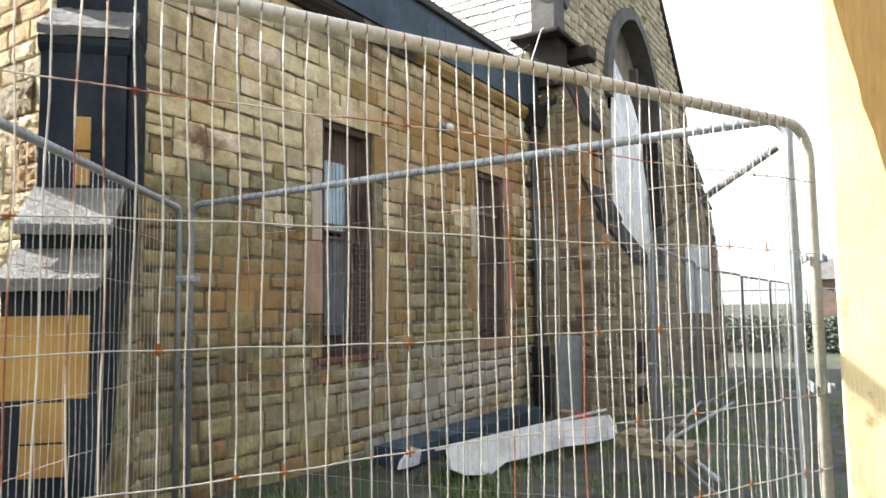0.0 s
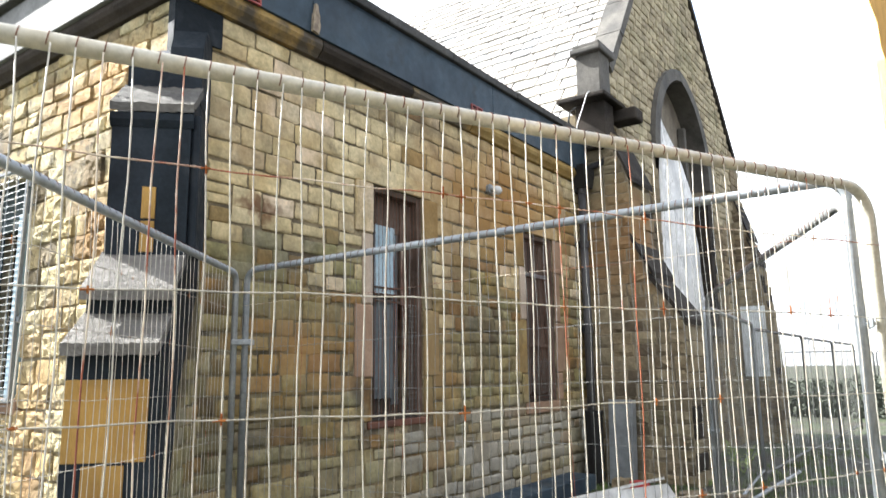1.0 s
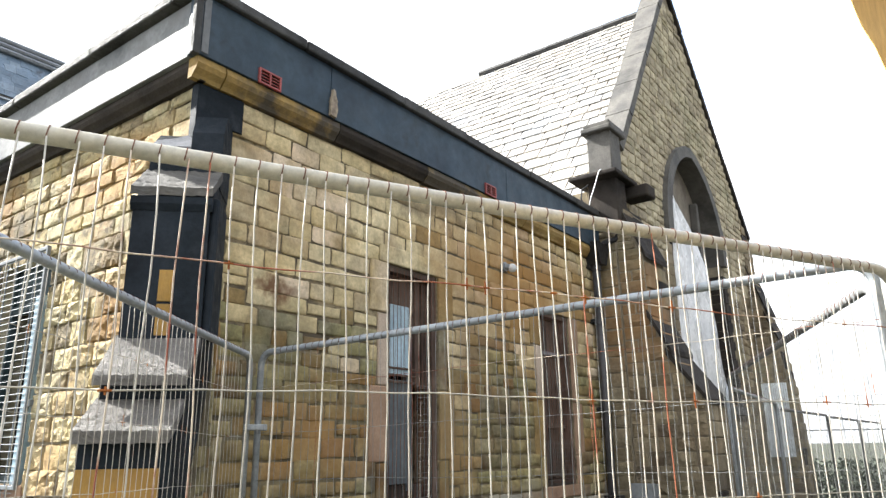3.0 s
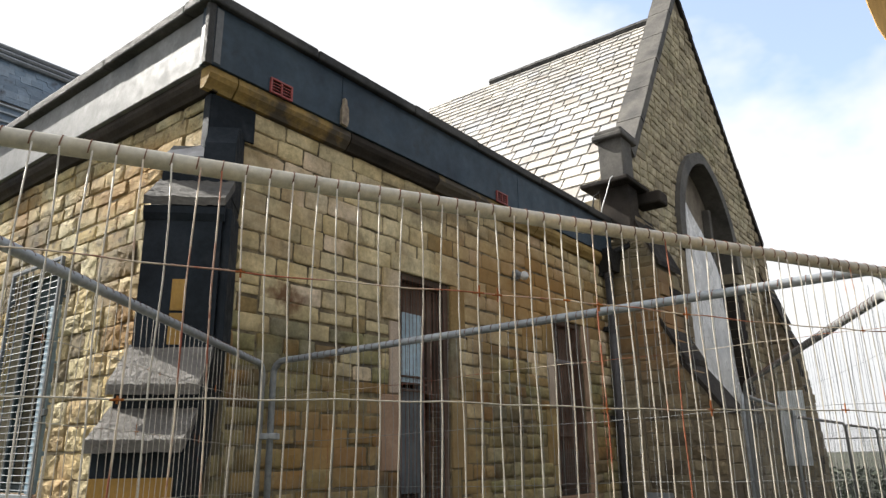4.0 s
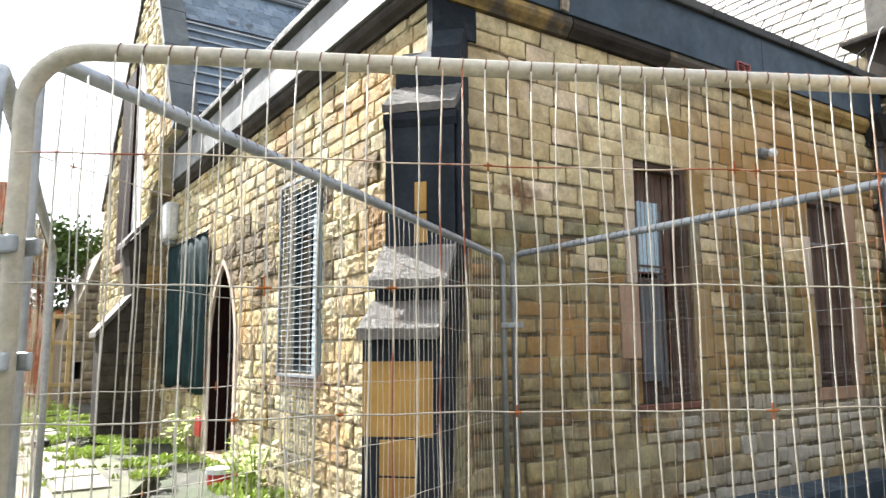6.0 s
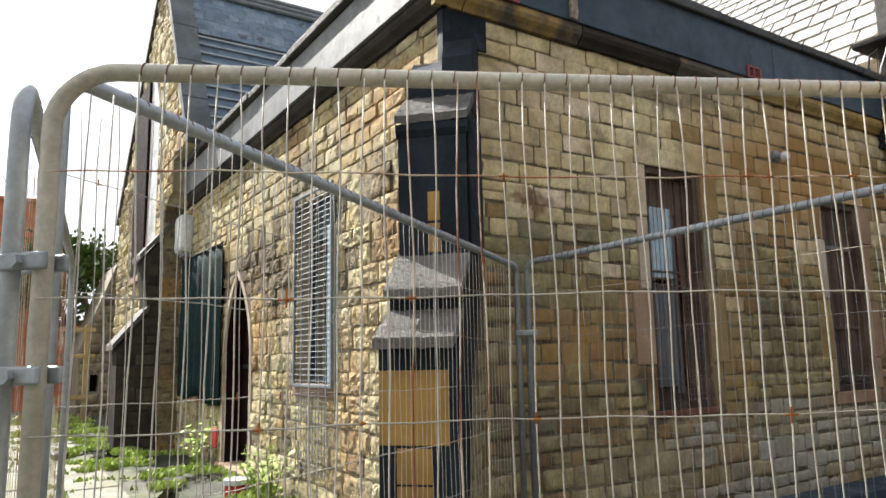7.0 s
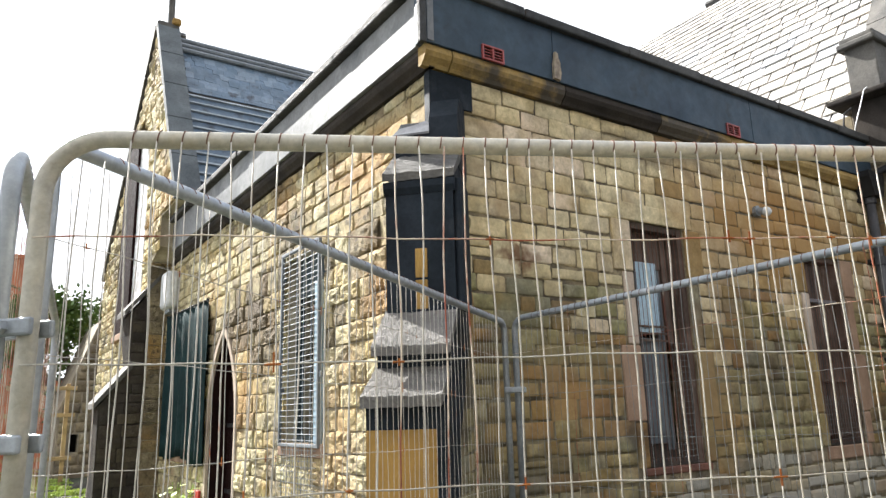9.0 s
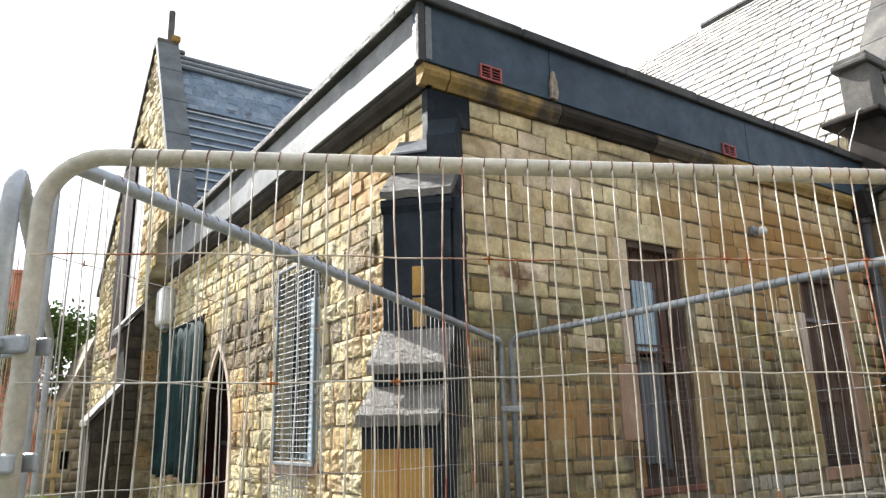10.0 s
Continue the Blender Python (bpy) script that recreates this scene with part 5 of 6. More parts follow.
# ---- windows and doors ----
def build_window(name, o, blue):
    w = thing(name, "tall narrow window with brown boards and rusty mesh in pinkish stone jambs", "window", kind="structure")
    u0, u1, v0, v1 = o
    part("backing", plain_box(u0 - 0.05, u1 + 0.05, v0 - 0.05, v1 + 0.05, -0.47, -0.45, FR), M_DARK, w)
    for a, b, c, d, m in ((u0, u0 + 0.05, v0, v1, M_DARKBOARD), (u1 - 0.07, u1, v0, v1, M_BROWNBOARD), (u0 + 0.05, u1 - 0.07, v1 - 0.06, v1, M_DARKWOOD), (u0 + 0.05, u1 - 0.07, v0, v0 + 0.06, M_DARKBOARD)):
        part("frame_bar", box(a, b, c, d, -0.12, -0.022, FR, 0.006), m, w)
    rnd = random.Random(int(u0 * 10))
    u = u0 + (0.50 if blue else 0.06)
    while u < u1 - 0.08:                                                 # upright boards with open joints; in window_1 in place of reflecting glass
        e = min(u1 - 0.072, u + rnd.uniform(0.07, 0.12))
        foot = v0 + (1.02 if blue else 0.10) + rnd.uniform(-0.03, 0.03)
        part("board", box(u, e - 0.010, foot, v1 - 0.07 - rnd.uniform(0, 0.02), -0.15, -0.11 + rnd.uniform(0, 0.02), FR, 0.003), rnd.choice((M_BROWNBOARD, M_DARKWOOD, M_DARKWOOD if blue else M_DARKBOARD)), w)
        u = e
    if blue:
        u = u0 + 0.055
        while u < u0 + 0.49:
            e = min(u0 + 0.495, u + rnd.uniform(0.09, 0.13))
            part("top_board", box(u, e - 0.006, v1 - 0.37 + rnd.uniform(-0.02, 0.02), v1 - 0.062, -0.14, -0.11 + rnd.uniform(0, 0.01), FR, 0.003), M_BROWNBOARD, w)
            u = e
        part("blue_board", box(u0 + 0.11, u0 + 0.385, 1.97, v1 - 0.34, -0.10, -0.075, FR, 0.004), M_BLUEWHITE, w, "pale blue board inside the window")
        part("lower_board", box(u0 + 0.12, u0 + 0.37, v0 + 0.18, 1.93, -0.115, -0.09, FR, 0.004), M_GREYBLUE, w, "dusty grey-blue board")
        for a, b in ((0.395, 0.43), (0.445, 0.485)):
            part("slat", box(u0 + a, u0 + b, v0 + 0.12, v1 - 0.36, -0.15, -0.12, FR, 0.003), M_GREYBLUE, w, "grey-blue upright slat")
        for v in (1.90, 1.96, 2.02):
            part("glazing_bar", box(u0 + 0.06, u0 + 0.48, v, v + 0.018, -0.075, -0.06, FR, 0.003), M_DARKWOOD, w)
        part("foot_board", box(u0 + 0.055, u1 - 0.075, v0 + 0.06, v0 + 0.17, -0.16, -0.13, FR, 0.004), M_DARKBOARD, w)
    else:
        part("shelf_bar", box(u0 + 0.06, u1 - 0.08, 2.40, 2.44, -0.11, -0.06, FR, 0.004), M_LEAD, w)
        part("shelf_bar", box(u0 + 0.06, u1 - 0.08, 1.55, 1.58, -0.11, -0.07, FR, 0.004), M_DARKWOOD, w)
    wires = []
    for i in range(int((u1 - u0 - 0.06) / 0.05) + 1):                    # tall upright wires over the whole opening
        q = u0 + 0.04 + i * 0.05
        wires.append(tube([tuple(FR @ Vector((q, v0 + 0.03, -0.016))), tuple(FR @ Vector((q + 0.006, (v0 + v1) / 2, -0.010))), tuple(FR @ Vector((q + 0.002, v1 - 0.03, -0.016)))], 0.0024, 4))
    part("guard_wires", joined(*wires), M_RUSTFRAME, w, "rusty upright guard wires")
    a, top = u0 + (0.44 if blue else 0.08), v0 + (1.02 if blue else 0.5)
    wires = []
    v = v0 + 0.06
    while v < top:
        wires.append(tube([tuple(FR @ Vector((a, v, -0.03))), tuple(FR @ Vector((u1 - 0.05, v + 0.008, -0.03)))], 0.0022, 4))
        v += 0.05
    q = a
    while q < u1 - 0.05:
        wires.append(tube([tuple(FR @ Vector((q, v0 + 0.05, -0.032))), tuple(FR @ Vector((q + 0.004, top, -0.030)))], 0.0022, 4))
        q += 0.05
    part("guard_mesh", joined(*wires), M_FARWIRE, w, "grey square guard mesh")
    part("sill", box(u0 - 0.06, u1 + 0.06, v0 - (0.06 if blue else 0.13), v0, -0.25, 0.014, FR, 0.012), M_RUSTFRAME if blue else M_PINK, w)
    part("lintel", box(u0 - 0.12, u1 + 0.12, v1, v1 + 0.16, -0.3, 0.012, FR, 0.012), M_STONE_U[0], w)
    for sgn, edge in ((-1, u0), (1, u1)):
        v, k = v0, int(u0) % 2
        while v < v1 - 0.01:
            h = min(v1 - v, 0.62 - (v % 0.62) if v == v0 else 0.62)
            wd = 0.135 + 0.10 * ((int((v + h / 2) / 0.62) + 1) % 2)
            a, b = (edge - wd, edge) if sgn < 0 else (edge, edge + wd)
            if sgn > 0 and blue:
                mt = M_STONE_I[0] if k % 2 else M_STONE_R[0]
            else:
                mt = (M_STONE_R[0], M_PINK, M_PALEPINK, M_STONE_U[0])[k % 4] if blue else M_PINK if sgn > 0 else M_PALEPINK if v < 2.3 < v + h else M_STONE_R[0]
            part("jamb_stone", box(a + 0.004, b - 0.004, v + 0.004, v + h - 0.006, -0.3, 0.010 + 0.006 * (k % 2), FR, 0.012), mt, w)
            v += h
            k += 1


def build_side_windows():
    w = thing("window_3", "boarded window with pale blue frame behind a barred guard", "window", kind="structure")
    u0, u1, v0, v1 = WL
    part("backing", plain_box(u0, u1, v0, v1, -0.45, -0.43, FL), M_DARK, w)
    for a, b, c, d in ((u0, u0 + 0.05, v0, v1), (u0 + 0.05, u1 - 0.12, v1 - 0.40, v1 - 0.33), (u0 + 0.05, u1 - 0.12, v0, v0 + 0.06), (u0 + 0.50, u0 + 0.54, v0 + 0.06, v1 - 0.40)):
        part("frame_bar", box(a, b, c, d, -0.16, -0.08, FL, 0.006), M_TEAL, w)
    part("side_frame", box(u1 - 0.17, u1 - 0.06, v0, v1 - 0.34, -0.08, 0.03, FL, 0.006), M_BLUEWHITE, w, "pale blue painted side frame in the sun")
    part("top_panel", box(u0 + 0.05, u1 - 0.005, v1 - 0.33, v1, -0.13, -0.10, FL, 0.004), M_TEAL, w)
    # near-black panel stands in for the dark glass
    part("dark_board", box(u0 + 0.05, u0 + 0.50, v0 + 0.06, v1 - 0.40, -0.26, -0.24, FL, 0.004), M_DARK, w, "near-black panel in place of dark glass behind the guard")
    part("teal_board", box(u0 + 0.54, u1 - 0.175, v0 + 0.06, v1 - 0.40, -0.18, -0.15, FL, 0.004), M_TEAL, w, "dark teal board")
    part("sill", box(u0 - 0.08, u1 + 0.08, v0 - 0.12, v0, -0.3, 0.05, FL, 0.012), M_PINK, w)
    g = thing("window_guard", "galvanised barred guard fixed over the side window", "window guard")
    for a, b, c, d in ((u0 - 0.02, u0 + 0.01, v0 - 0.03, v1 + 0.05), (u1 - 0.01, u1 + 0.02, v0 - 0.03, v1 + 0.05), (u0 + 0.01, u1 - 0.01, v1 + 0.02, v1 + 0.05), (u0 + 0.01, u1 - 0.01, v0 - 0.03, v0)):
        part("frame_bar", box(a, b, c, d, 0.045, 0.075, FL, 0.004), M_ZINC, g)
    n = 34
    bar = tube([(u0, YL - 0.066, 0), (u1, YL - 0.066, 0)], 0.0031, 5)
    shared = mesh_of("bar", bar[0], bar[1], M_BARPALE)
    for i in range(n):
        part("bar", shared, None, g).location = (0, 0, v0 + 0.03 + (v1 - v0 - 0.02) * i / (n - 1))
    for q in (0.2, 0.4, 0.6, 0.8):
        u = u0 + (u1 - u0) * q
        part("upright_bar", box(u - 0.006, u + 0.006, v0, v1, 0.052, 0.060, FL, 0.002), M_ZINC, g)
    for u, v in ((u0 - 0.03, v0 + 0.5), (u1 + 0.03, v0 + 0.6), (u1 + 0.03, v1 - 0.12), (u0 - 0.03, v1 - 0.2)):
        part("lug", box(u - 0.03, u + 0.03, v - 0.025, v + 0.025, 0.02, 0.066, FL, 0.006), M_ZINC, g, "dark fixing lug")
    wp = thing("wire_panel", "grey wire mesh panel hung on the wall below the window guard", "wire mesh")
    for i in range(11):
        u = u0 + 0.06 + 0.07 * i
        part("upright_wire", tube([tuple(FL @ Vector((u, 0.30, 0.062))), tuple(FL @ Vector((u + 0.01, 1.10, 0.066)))], 0.003, 4), M_ZINC, wp)
    for i in range(16):
        v = 0.34 + 0.048 * i
        part("cross_wire", tube([tuple(FL @ Vector((u0 + 0.03, v, 0.067))), tuple(FL @ Vector((u1 - 0.02, v + 0.008, 0.067)))], 0.003, 4), M_ZINC, wp)
    w = thing("window_4", "dark window opening behind hanging green netting", "window", kind="structure")
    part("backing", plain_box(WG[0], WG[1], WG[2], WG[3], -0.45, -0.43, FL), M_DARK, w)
    part("sill", box(WG[0] - 0.08, WG[1] + 0.06, WG[2] - 0.12, WG[2], -0.3, 0.05, FL, 0.012), M_PINK, w)
    # netting
    cols, rows_ = 40, 10
    verts = []
    for j in range(rows_ + 1):
        for i in range(cols + 1):
            u = -11.74 + 2.31 * i / cols
            v = 2.95 - 0.05 * i / cols - 2.10 * j / rows_ - 0.04 * math.sin(i * 0.23) * (j / rows_)
            verts.append(FL @ Vector((u, v, 0.075 + 0.03 * math.sin(i * 1.1) * (0.3 + j / rows_) + 0.02 * noise.noise((u * 2, v, 1)))))
    faces = [(j * (cols + 1) + i, (j + 1) * (cols + 1) + i, (j + 1) * (cols + 1) + i + 1, j * (cols + 1) + i + 1) for j in range(rows_) for i in range(cols)]
    n = thing("green_netting", "dark green netting hung in folds over a window", "netting")
    sheet = part("sheet", mesh_of("sheet", verts, faces, M_GREEN, True), None, n)
    sheet.modifiers.new("thick", "SOLIDIFY").thickness = 0.004
    v, f = tube([tuple(FL @ Vector((-11.76, 2.955, 0.08))), tuple(FL @ Vector((-9.41, 2.905, 0.08)))], 0.012, 8)
    part("hem_rope", mesh_of("hem_rope", v, f, M_IRON, True), None, n, "dark rope along the top hem")
    for i in range(6):
        u = -11.7 + 0.45 * i
        part("hook", tube([tuple(FL @ Vector((u, 2.975 - 0.02 * i * 0.45, 0.0))), tuple(FL @ Vector((u, 2.975 - 0.02 * i * 0.45, 0.08))), tuple(FL @ Vector((u, 2.945 - 0.02 * i * 0.45, 0.10)))], 0.006, 6), M_IRON, n)
    # pointed doorway
    d = thing("door_1", "dark red-brown plank door in a pointed stone doorway", "door", kind="structure")
    o = arch(DOOR["cx"], DOOR["half"] + 0.07, 0.0, DOOR["spring"], DOOR["apex"] + 0.07)
    i_ = arch(DOOR["cx"], DOOR["half"] - 0.01, 0.0, DOOR["spring"], DOOR["apex"] - 0.01)
    part("surround", prism([o[2:] + [o[0], i_[0]] + list(reversed(i_[2:])) + [i_[1], o[1]]], FL, -0.05, 0.03), M_PALEPINK, d, "pale pinkish stone arch")
    # added near-black ring that puts the recess's shade into colour
    ring_o = arch(DOOR["cx"], DOOR["half"] - 0.012, 0.0, DOOR["spring"], DOOR["apex"] - 0.012)
    ring_i = arch(DOOR["cx"], DOOR["half"] - 0.045, 0.0, DOOR["spring"], DOOR["apex"] - 0.06)
    part("lining", prism([ring_o[2:] + [ring_o[0], ring_i[0]] + list(reversed(ring_i[2:])) + [ring_i[1], ring_o[1]]], FL, -0.335, -0.005), M_DOOR, d, "near-black ring added to darken the door recess")
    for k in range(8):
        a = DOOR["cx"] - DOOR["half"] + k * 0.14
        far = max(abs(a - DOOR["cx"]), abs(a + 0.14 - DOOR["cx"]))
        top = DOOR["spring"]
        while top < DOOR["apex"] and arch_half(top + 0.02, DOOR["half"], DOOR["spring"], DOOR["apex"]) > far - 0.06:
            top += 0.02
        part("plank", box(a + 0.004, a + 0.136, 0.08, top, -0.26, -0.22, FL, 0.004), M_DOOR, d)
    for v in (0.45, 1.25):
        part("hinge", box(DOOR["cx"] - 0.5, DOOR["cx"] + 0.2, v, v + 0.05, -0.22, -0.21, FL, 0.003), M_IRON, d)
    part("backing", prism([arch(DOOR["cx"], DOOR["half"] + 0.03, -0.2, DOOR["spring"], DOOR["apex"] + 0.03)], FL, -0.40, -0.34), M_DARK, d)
    part("step", box(DOOR["cx"] - 0.6, DOOR["cx"] + 0.6, -0.2, 0.08, -0.3, 0.10, FL, 0.015), M_PINK, d)


# ---- fixtures ----
def build_fixtures():
    for y, z in ((2.905, 3.968), (5.945, 3.968)):
        v = thing("air_vent", "small red plastic louvred vent set in the dark fascia", "vent", "fascia vents")
        for a, b, c, d in ((y, y + 0.016, z, z + 0.125), (y + 0.194, y + 0.21, z, z + 0.125), (y + 0.016, y + 0.194, z + 0.109, z + 0.125), (y + 0.016, y + 0.194, z, z + 0.016), (y + 0.098, y + 0.112, z + 0.016, z + 0.109)):
            part("vent_frame", box(a, b, c, d, 0.118, 0.138, FR, 0.003), M_REDVENT, v)
        part("dark_back", plain_box(y + 0.016, y + 0.194, z + 0.016, z + 0.109, 0.12, 0.123, FR), M_DARK, v)
        for k in range(3):
            part("louvre", box(y + 0.016, y + 0.194, z + 0.034 + 0.025 * k, z + 0.041 + 0.025 * k, 0.122, 0.134, FR, 0.002), M_REDVENT, v)
    w = part("timber_offcut", prism([[(3.625, 3.985), (3.69, 3.975), (3.705, 4.05), (3.695, 4.10), (3.70, 4.13), (3.68, 4.17), (3.675, 4.215), (3.65, 4.225), (3.645, 4.17), (3.63, 4.12)]], FR, 0.122, 0.150), M_OFFCUT)
    tagged(w, "worn grey-brown timber offcut nailed to the dark fascia", "timber")
    l = thing("wall_lamp", "small grey and white round lamp on the stone wall", "lamp")
    part("base", tube([tuple(FR @ Vector((6.43, 3.265, 0.0))), tuple(FR @ Vector((6.43, 3.265, 0.05)))], 0.055, 16), M_GREYSHEET, l)
    part("stem", tube([tuple(FR @ Vector((6.43, 3.265, 0.05))), tuple(FR @ Vector((6.44, 3.25, 0.10)))], 0.035, 12), M_GREYSHEET, l)
    bm = bmesh.new()
    bmesh.ops.create_uvsphere(bm, u_segments=18, v_segments=12, radius=0.05)
    bmesh.ops.transform(bm, matrix=FR @ Matrix.Translation((6.46, 3.245, 0.115)), verts=bm.verts)
    part("globe", bm, M_WHITE, l)
    p = thing("downpipe", "grey cast-iron downpipe with a black hopper head beside the buttress", "downpipe")
    y, x = 8.72, XW + 0.10
    v, f = tube([(x, y, -0.2), (x, y, 3.72)], 0.055, 14)
    part("pipe", mesh_of("pipe", v, f, M_PIPE, True), None, p)
    for z in (0.6, 1.75, 2.9, 3.65):
        part("collar", tube([(x, y, z), (x, y, z + 0.09)], 0.07, 14), M_PIPE, p)
        part("bracket", box(y - 0.11, y + 0.11, z + 0.02, z + 0.07, 0.0, 0.06, FR, 0.004), M_IRON, p)
    part("hopper", prism([[(8.62, 3.72), (8.82, 3.72), (8.90, 3.95), (8.90, 4.02), (8.54, 4.02), (8.54, 3.95)]], FR, 0.02, 0.22), M_IRON, p)
    part("swan_neck", tube([(x, 8.75, 3.9), (x + 0.1, 8.85, 4.05), (x + 0.22, 8.98, 4.12), (x + 0.3, 9.1, 4.32)], 0.045, 10), M_IRON, p)
    j = thing("junction_box", "small dark box with pale front beside the downpipe", "box")
    part("body", box(8.98, 9.22, 3.98, 4.18, 0.34, 0.50, FR, 0.01), M_IRON, j)
    part("front", box(9.0, 9.12, 4.02, 4.12, 0.50, 0.508, FR, 0.004), M_GREYSHEET, j)
    c = part("loose_cable", tube([(-3.70, 8.64, 5.06), (-3.72, 8.60, 5.02), (-3.78, 8.56, 4.8), (-3.85, 8.55, 4.62), (-3.9, 8.58, 4.5)], 0.007, 6), M_WHITE)
    tagged(c, "loose white cable hanging from the dark ledge", "cable")
    c = part("loose_cable", tube([(-3.9, 8.62, 4.86), (-3.98, 8.58, 4.80), (-4.0, 8.57, 4.66), (-3.95, 8.57, 4.56), (-4.02, 8.57, 4.5)], 0.012, 6), M_IRON)
    tagged(c, "loose black cable hanging from the dark ledge", "cable")
    a = thing("alarm_box", "white plastic alarm box high on the side wall", "alarm box")
    part("body", box(-11.80, -11.36, 3.06, 3.66, 0.0, 0.21, FL, 0.06), M_WHITE, a)
    part("base_strip", box(-11.72, -11.44, 3.00, 3.07, 0.02, 0.14, FL, 0.01), M_GREYSHEET, a)
    r = part("wall_sign", box(-9.78, -9.55, 0.24, 0.48, 0.035, 0.06, FL, 0.006), M_RED)
    tagged(r, "small red sign on the stone beside the door", "sign")
    b = part("white_board", box(-3.66, -3.17, 1.06, 2.55, 0.075, 0.095, basis((1, 0, 0), (0, 0, 1), (0, -1, 0), (0, 16.2, 0)), 0.004), M_PLYWHITE)
    tagged(b, "pale blue-white board fixed to the far buttress", "board")


# ---- loose things on the ground ----
def build_loose():
    d = Vector((0.178, 0.984, 0)).normalized()
    lean = basis(tuple(d), tuple(Vector((-0.20, 0.036, 0.98)).normalized()), tuple(d.cross(Vector((-0.20, 0.036, 0.98))).normalized()), (-2.80, 4.84, 0))
    k = thing("white_sheet", "bent white painted sheet with torn edge on weedy ground", "sheet")
    out = [(-0.20, 0.06), (-0.05, -0.01), (0.24, -0.06), (0.46, 0.0), (0.72, -0.01), (1.35, -0.01), (1.78, -0.05), (2.33, -0.07), (2.355, 0.05), (2.26, 0.17), (1.23, 0.22), (-0.11, 0.24), (-0.21, 0.235)]
    part("face", prism([out], lean, -0.012, 0.012), M_WHITEBOARD, k)
    part("folded_top", prism([[(-0.20, -0.13), (2.24, -0.11), (2.25, 0.0), (1.23, 0.0), (-0.21, 0.0)]], basis(tuple(d), tuple(Vector((0.95 * 0.984, -0.95 * 0.178, 0.25)).normalized()), (0, 0, 1), tuple(lean @ Vector((0, 0.225, 0)))), -0.012, 0.012), M_WHITEBOARD, k)
    k = part("dark_board", box(4.85, 7.6, -0.04, 0.12, 0.28, 0.62, FR, 0.01), M_FASCIA)
    tagged(k, "dark blue-grey board lying along the wall foot", "board")
    pts = [(4.70, -0.01), (4.98, -0.02), (5.02, 0.10), (4.9, 0.13), (4.74, 0.05)]
    k = part("torn_sheet", prism([pts], FR, 0.63, 0.66), M_WHITE)
    tagged(k, "torn white plastic scrap against the dark board", "scrap")
    k = thing("metal_sheet", "grey metal sheet leaning beside the downpipe", "metal sheet")
    f2 = basis((1, 0, 0), (0, 0.08, 0.9968), (0, -0.9968, 0.08), (0, 8.5, -0.12))
    part("sheet", box(-3.62, -3.31, 0.0, 1.02, 0.0, 0.02, f2, 0.006), M_GREYSHEET, k)
    part("folded_edge", box(-3.335, -3.31, 0.0, 1.02, -0.12, 0.0, f2, 0.004), M_GREYSHEET, k)
    k = thing("black_bin", "black plastic bin at the wall foot", "bin")
    part("body", tube([(-3.78, 8.45, -0.15), (-3.78, 8.45, 0.72)], 0.11, 14), M_IRON, k)
    part("rim", tube([(-3.78, 8.45, 0.70), (-3.78, 8.45, 0.76)], 0.125, 14), M_IRON, k)
    k = part("red_tub", tube([(-3.02, 7.9, -0.12), (-3.02, 7.9, -0.02), (-3.02, 7.9, 0.03)], 0.11, 12), M_RED)
    tagged(k, "small red plastic tub lying in the weeds", "tub")
    rnd = random.Random(15)
    for x, y, w in ((-2.12, 6.95, 0.42), (-1.72, 6.5, 0.5), (-1.45, 6.0, 0.3), (-2.3, 7.5, 0.3), (-3.3, 8.1, 0.25), (-1.9, 7.6, 0.22)):
        bm = bmesh.new()
        bmesh.ops.create_cube(bm, size=1)
        bmesh.ops.subdivide_edges(bm, edges=list(bm.edges), cuts=2, use_grid_fill=True)
        for q in bm.verts:
            q.co = q.co * (1 + 0.25 * noise.noise(q.co * 2 + Vector((x * 9, y, 0))))
        bmesh.ops.transform(bm, matrix=pose(x, y, ground_z(x, y) + 0.05, 0, 0, rnd.uniform(0, 90)) @ Matrix.Diagonal((w, w * 0.6, 0.16, 1)), verts=bm.verts)
        k = part("loose_stone", bm, M_STONE_WORN[0])
        tagged(k, "loose sandstone block lying on the ground", "stone", "loose stones")
    k = thing("bucket", "white and red plastic bucket by the doorway", "bucket")
    part("body", tube([(-7.55, 2.15, -0.02), (-7.55, 2.15, 0.10)], 0.12, 18), M_RED, k)
    part("rim", tube([(-7.55, 2.15, 0.10), (-7.55, 2.15, 0.15)], 0.14, 18), M_WHITE, k)
    k = part("rubber_block", box(-12.0, -11.55, 0.75, 0.95, -0.02, 0.12, bevel=0.03), M_IRON)
    tagged(k, "black rubber block lying on the path", "block")
    for a, b in (((-1.78, 6.85, 0.0), (-1.80, 10.4, -0.08)), ((-1.75, 6.8, 0.02), (-1.08, 5.5, 0.0))):
        v, f = tube([a, b], 0.02, 10)
        k = part("strut", mesh_of("strut", v, f, M_GALV, True), None)
        tagged(k, "galvanised tube strut lying on the ground", "tube", "loose struts")
    # timber close to the camera's side
    k = thing("timber_post", "pale sawn pine post with knots", "post")
    part("post", box(-0.075, 0.12, 1.60, 1.75, -0.1, 1.93, bevel=0.006), M_PINE, k)
    k = thing("plywood_sheet", "tan plywood sheet with a rough slanting edge", "plywood")
    rnd = random.Random(4)
    edge = [(0.035 - 0.205 * (z - 1.445) + rnd.uniform(-0.006, 0.006), z) for z in [1.20 + 0.05 * i for i in range(32)]]
    fm = basis((0.866, 0.5, 0), (0, 0, 1), (0.5, -0.866, 0), (0, 1.50, 0))
    part("sheet", prism([[(0.9, 1.20), (0.9, 2.75)] + list(reversed(edge))], fm, -0.003, 0.0), M_TAN, k)
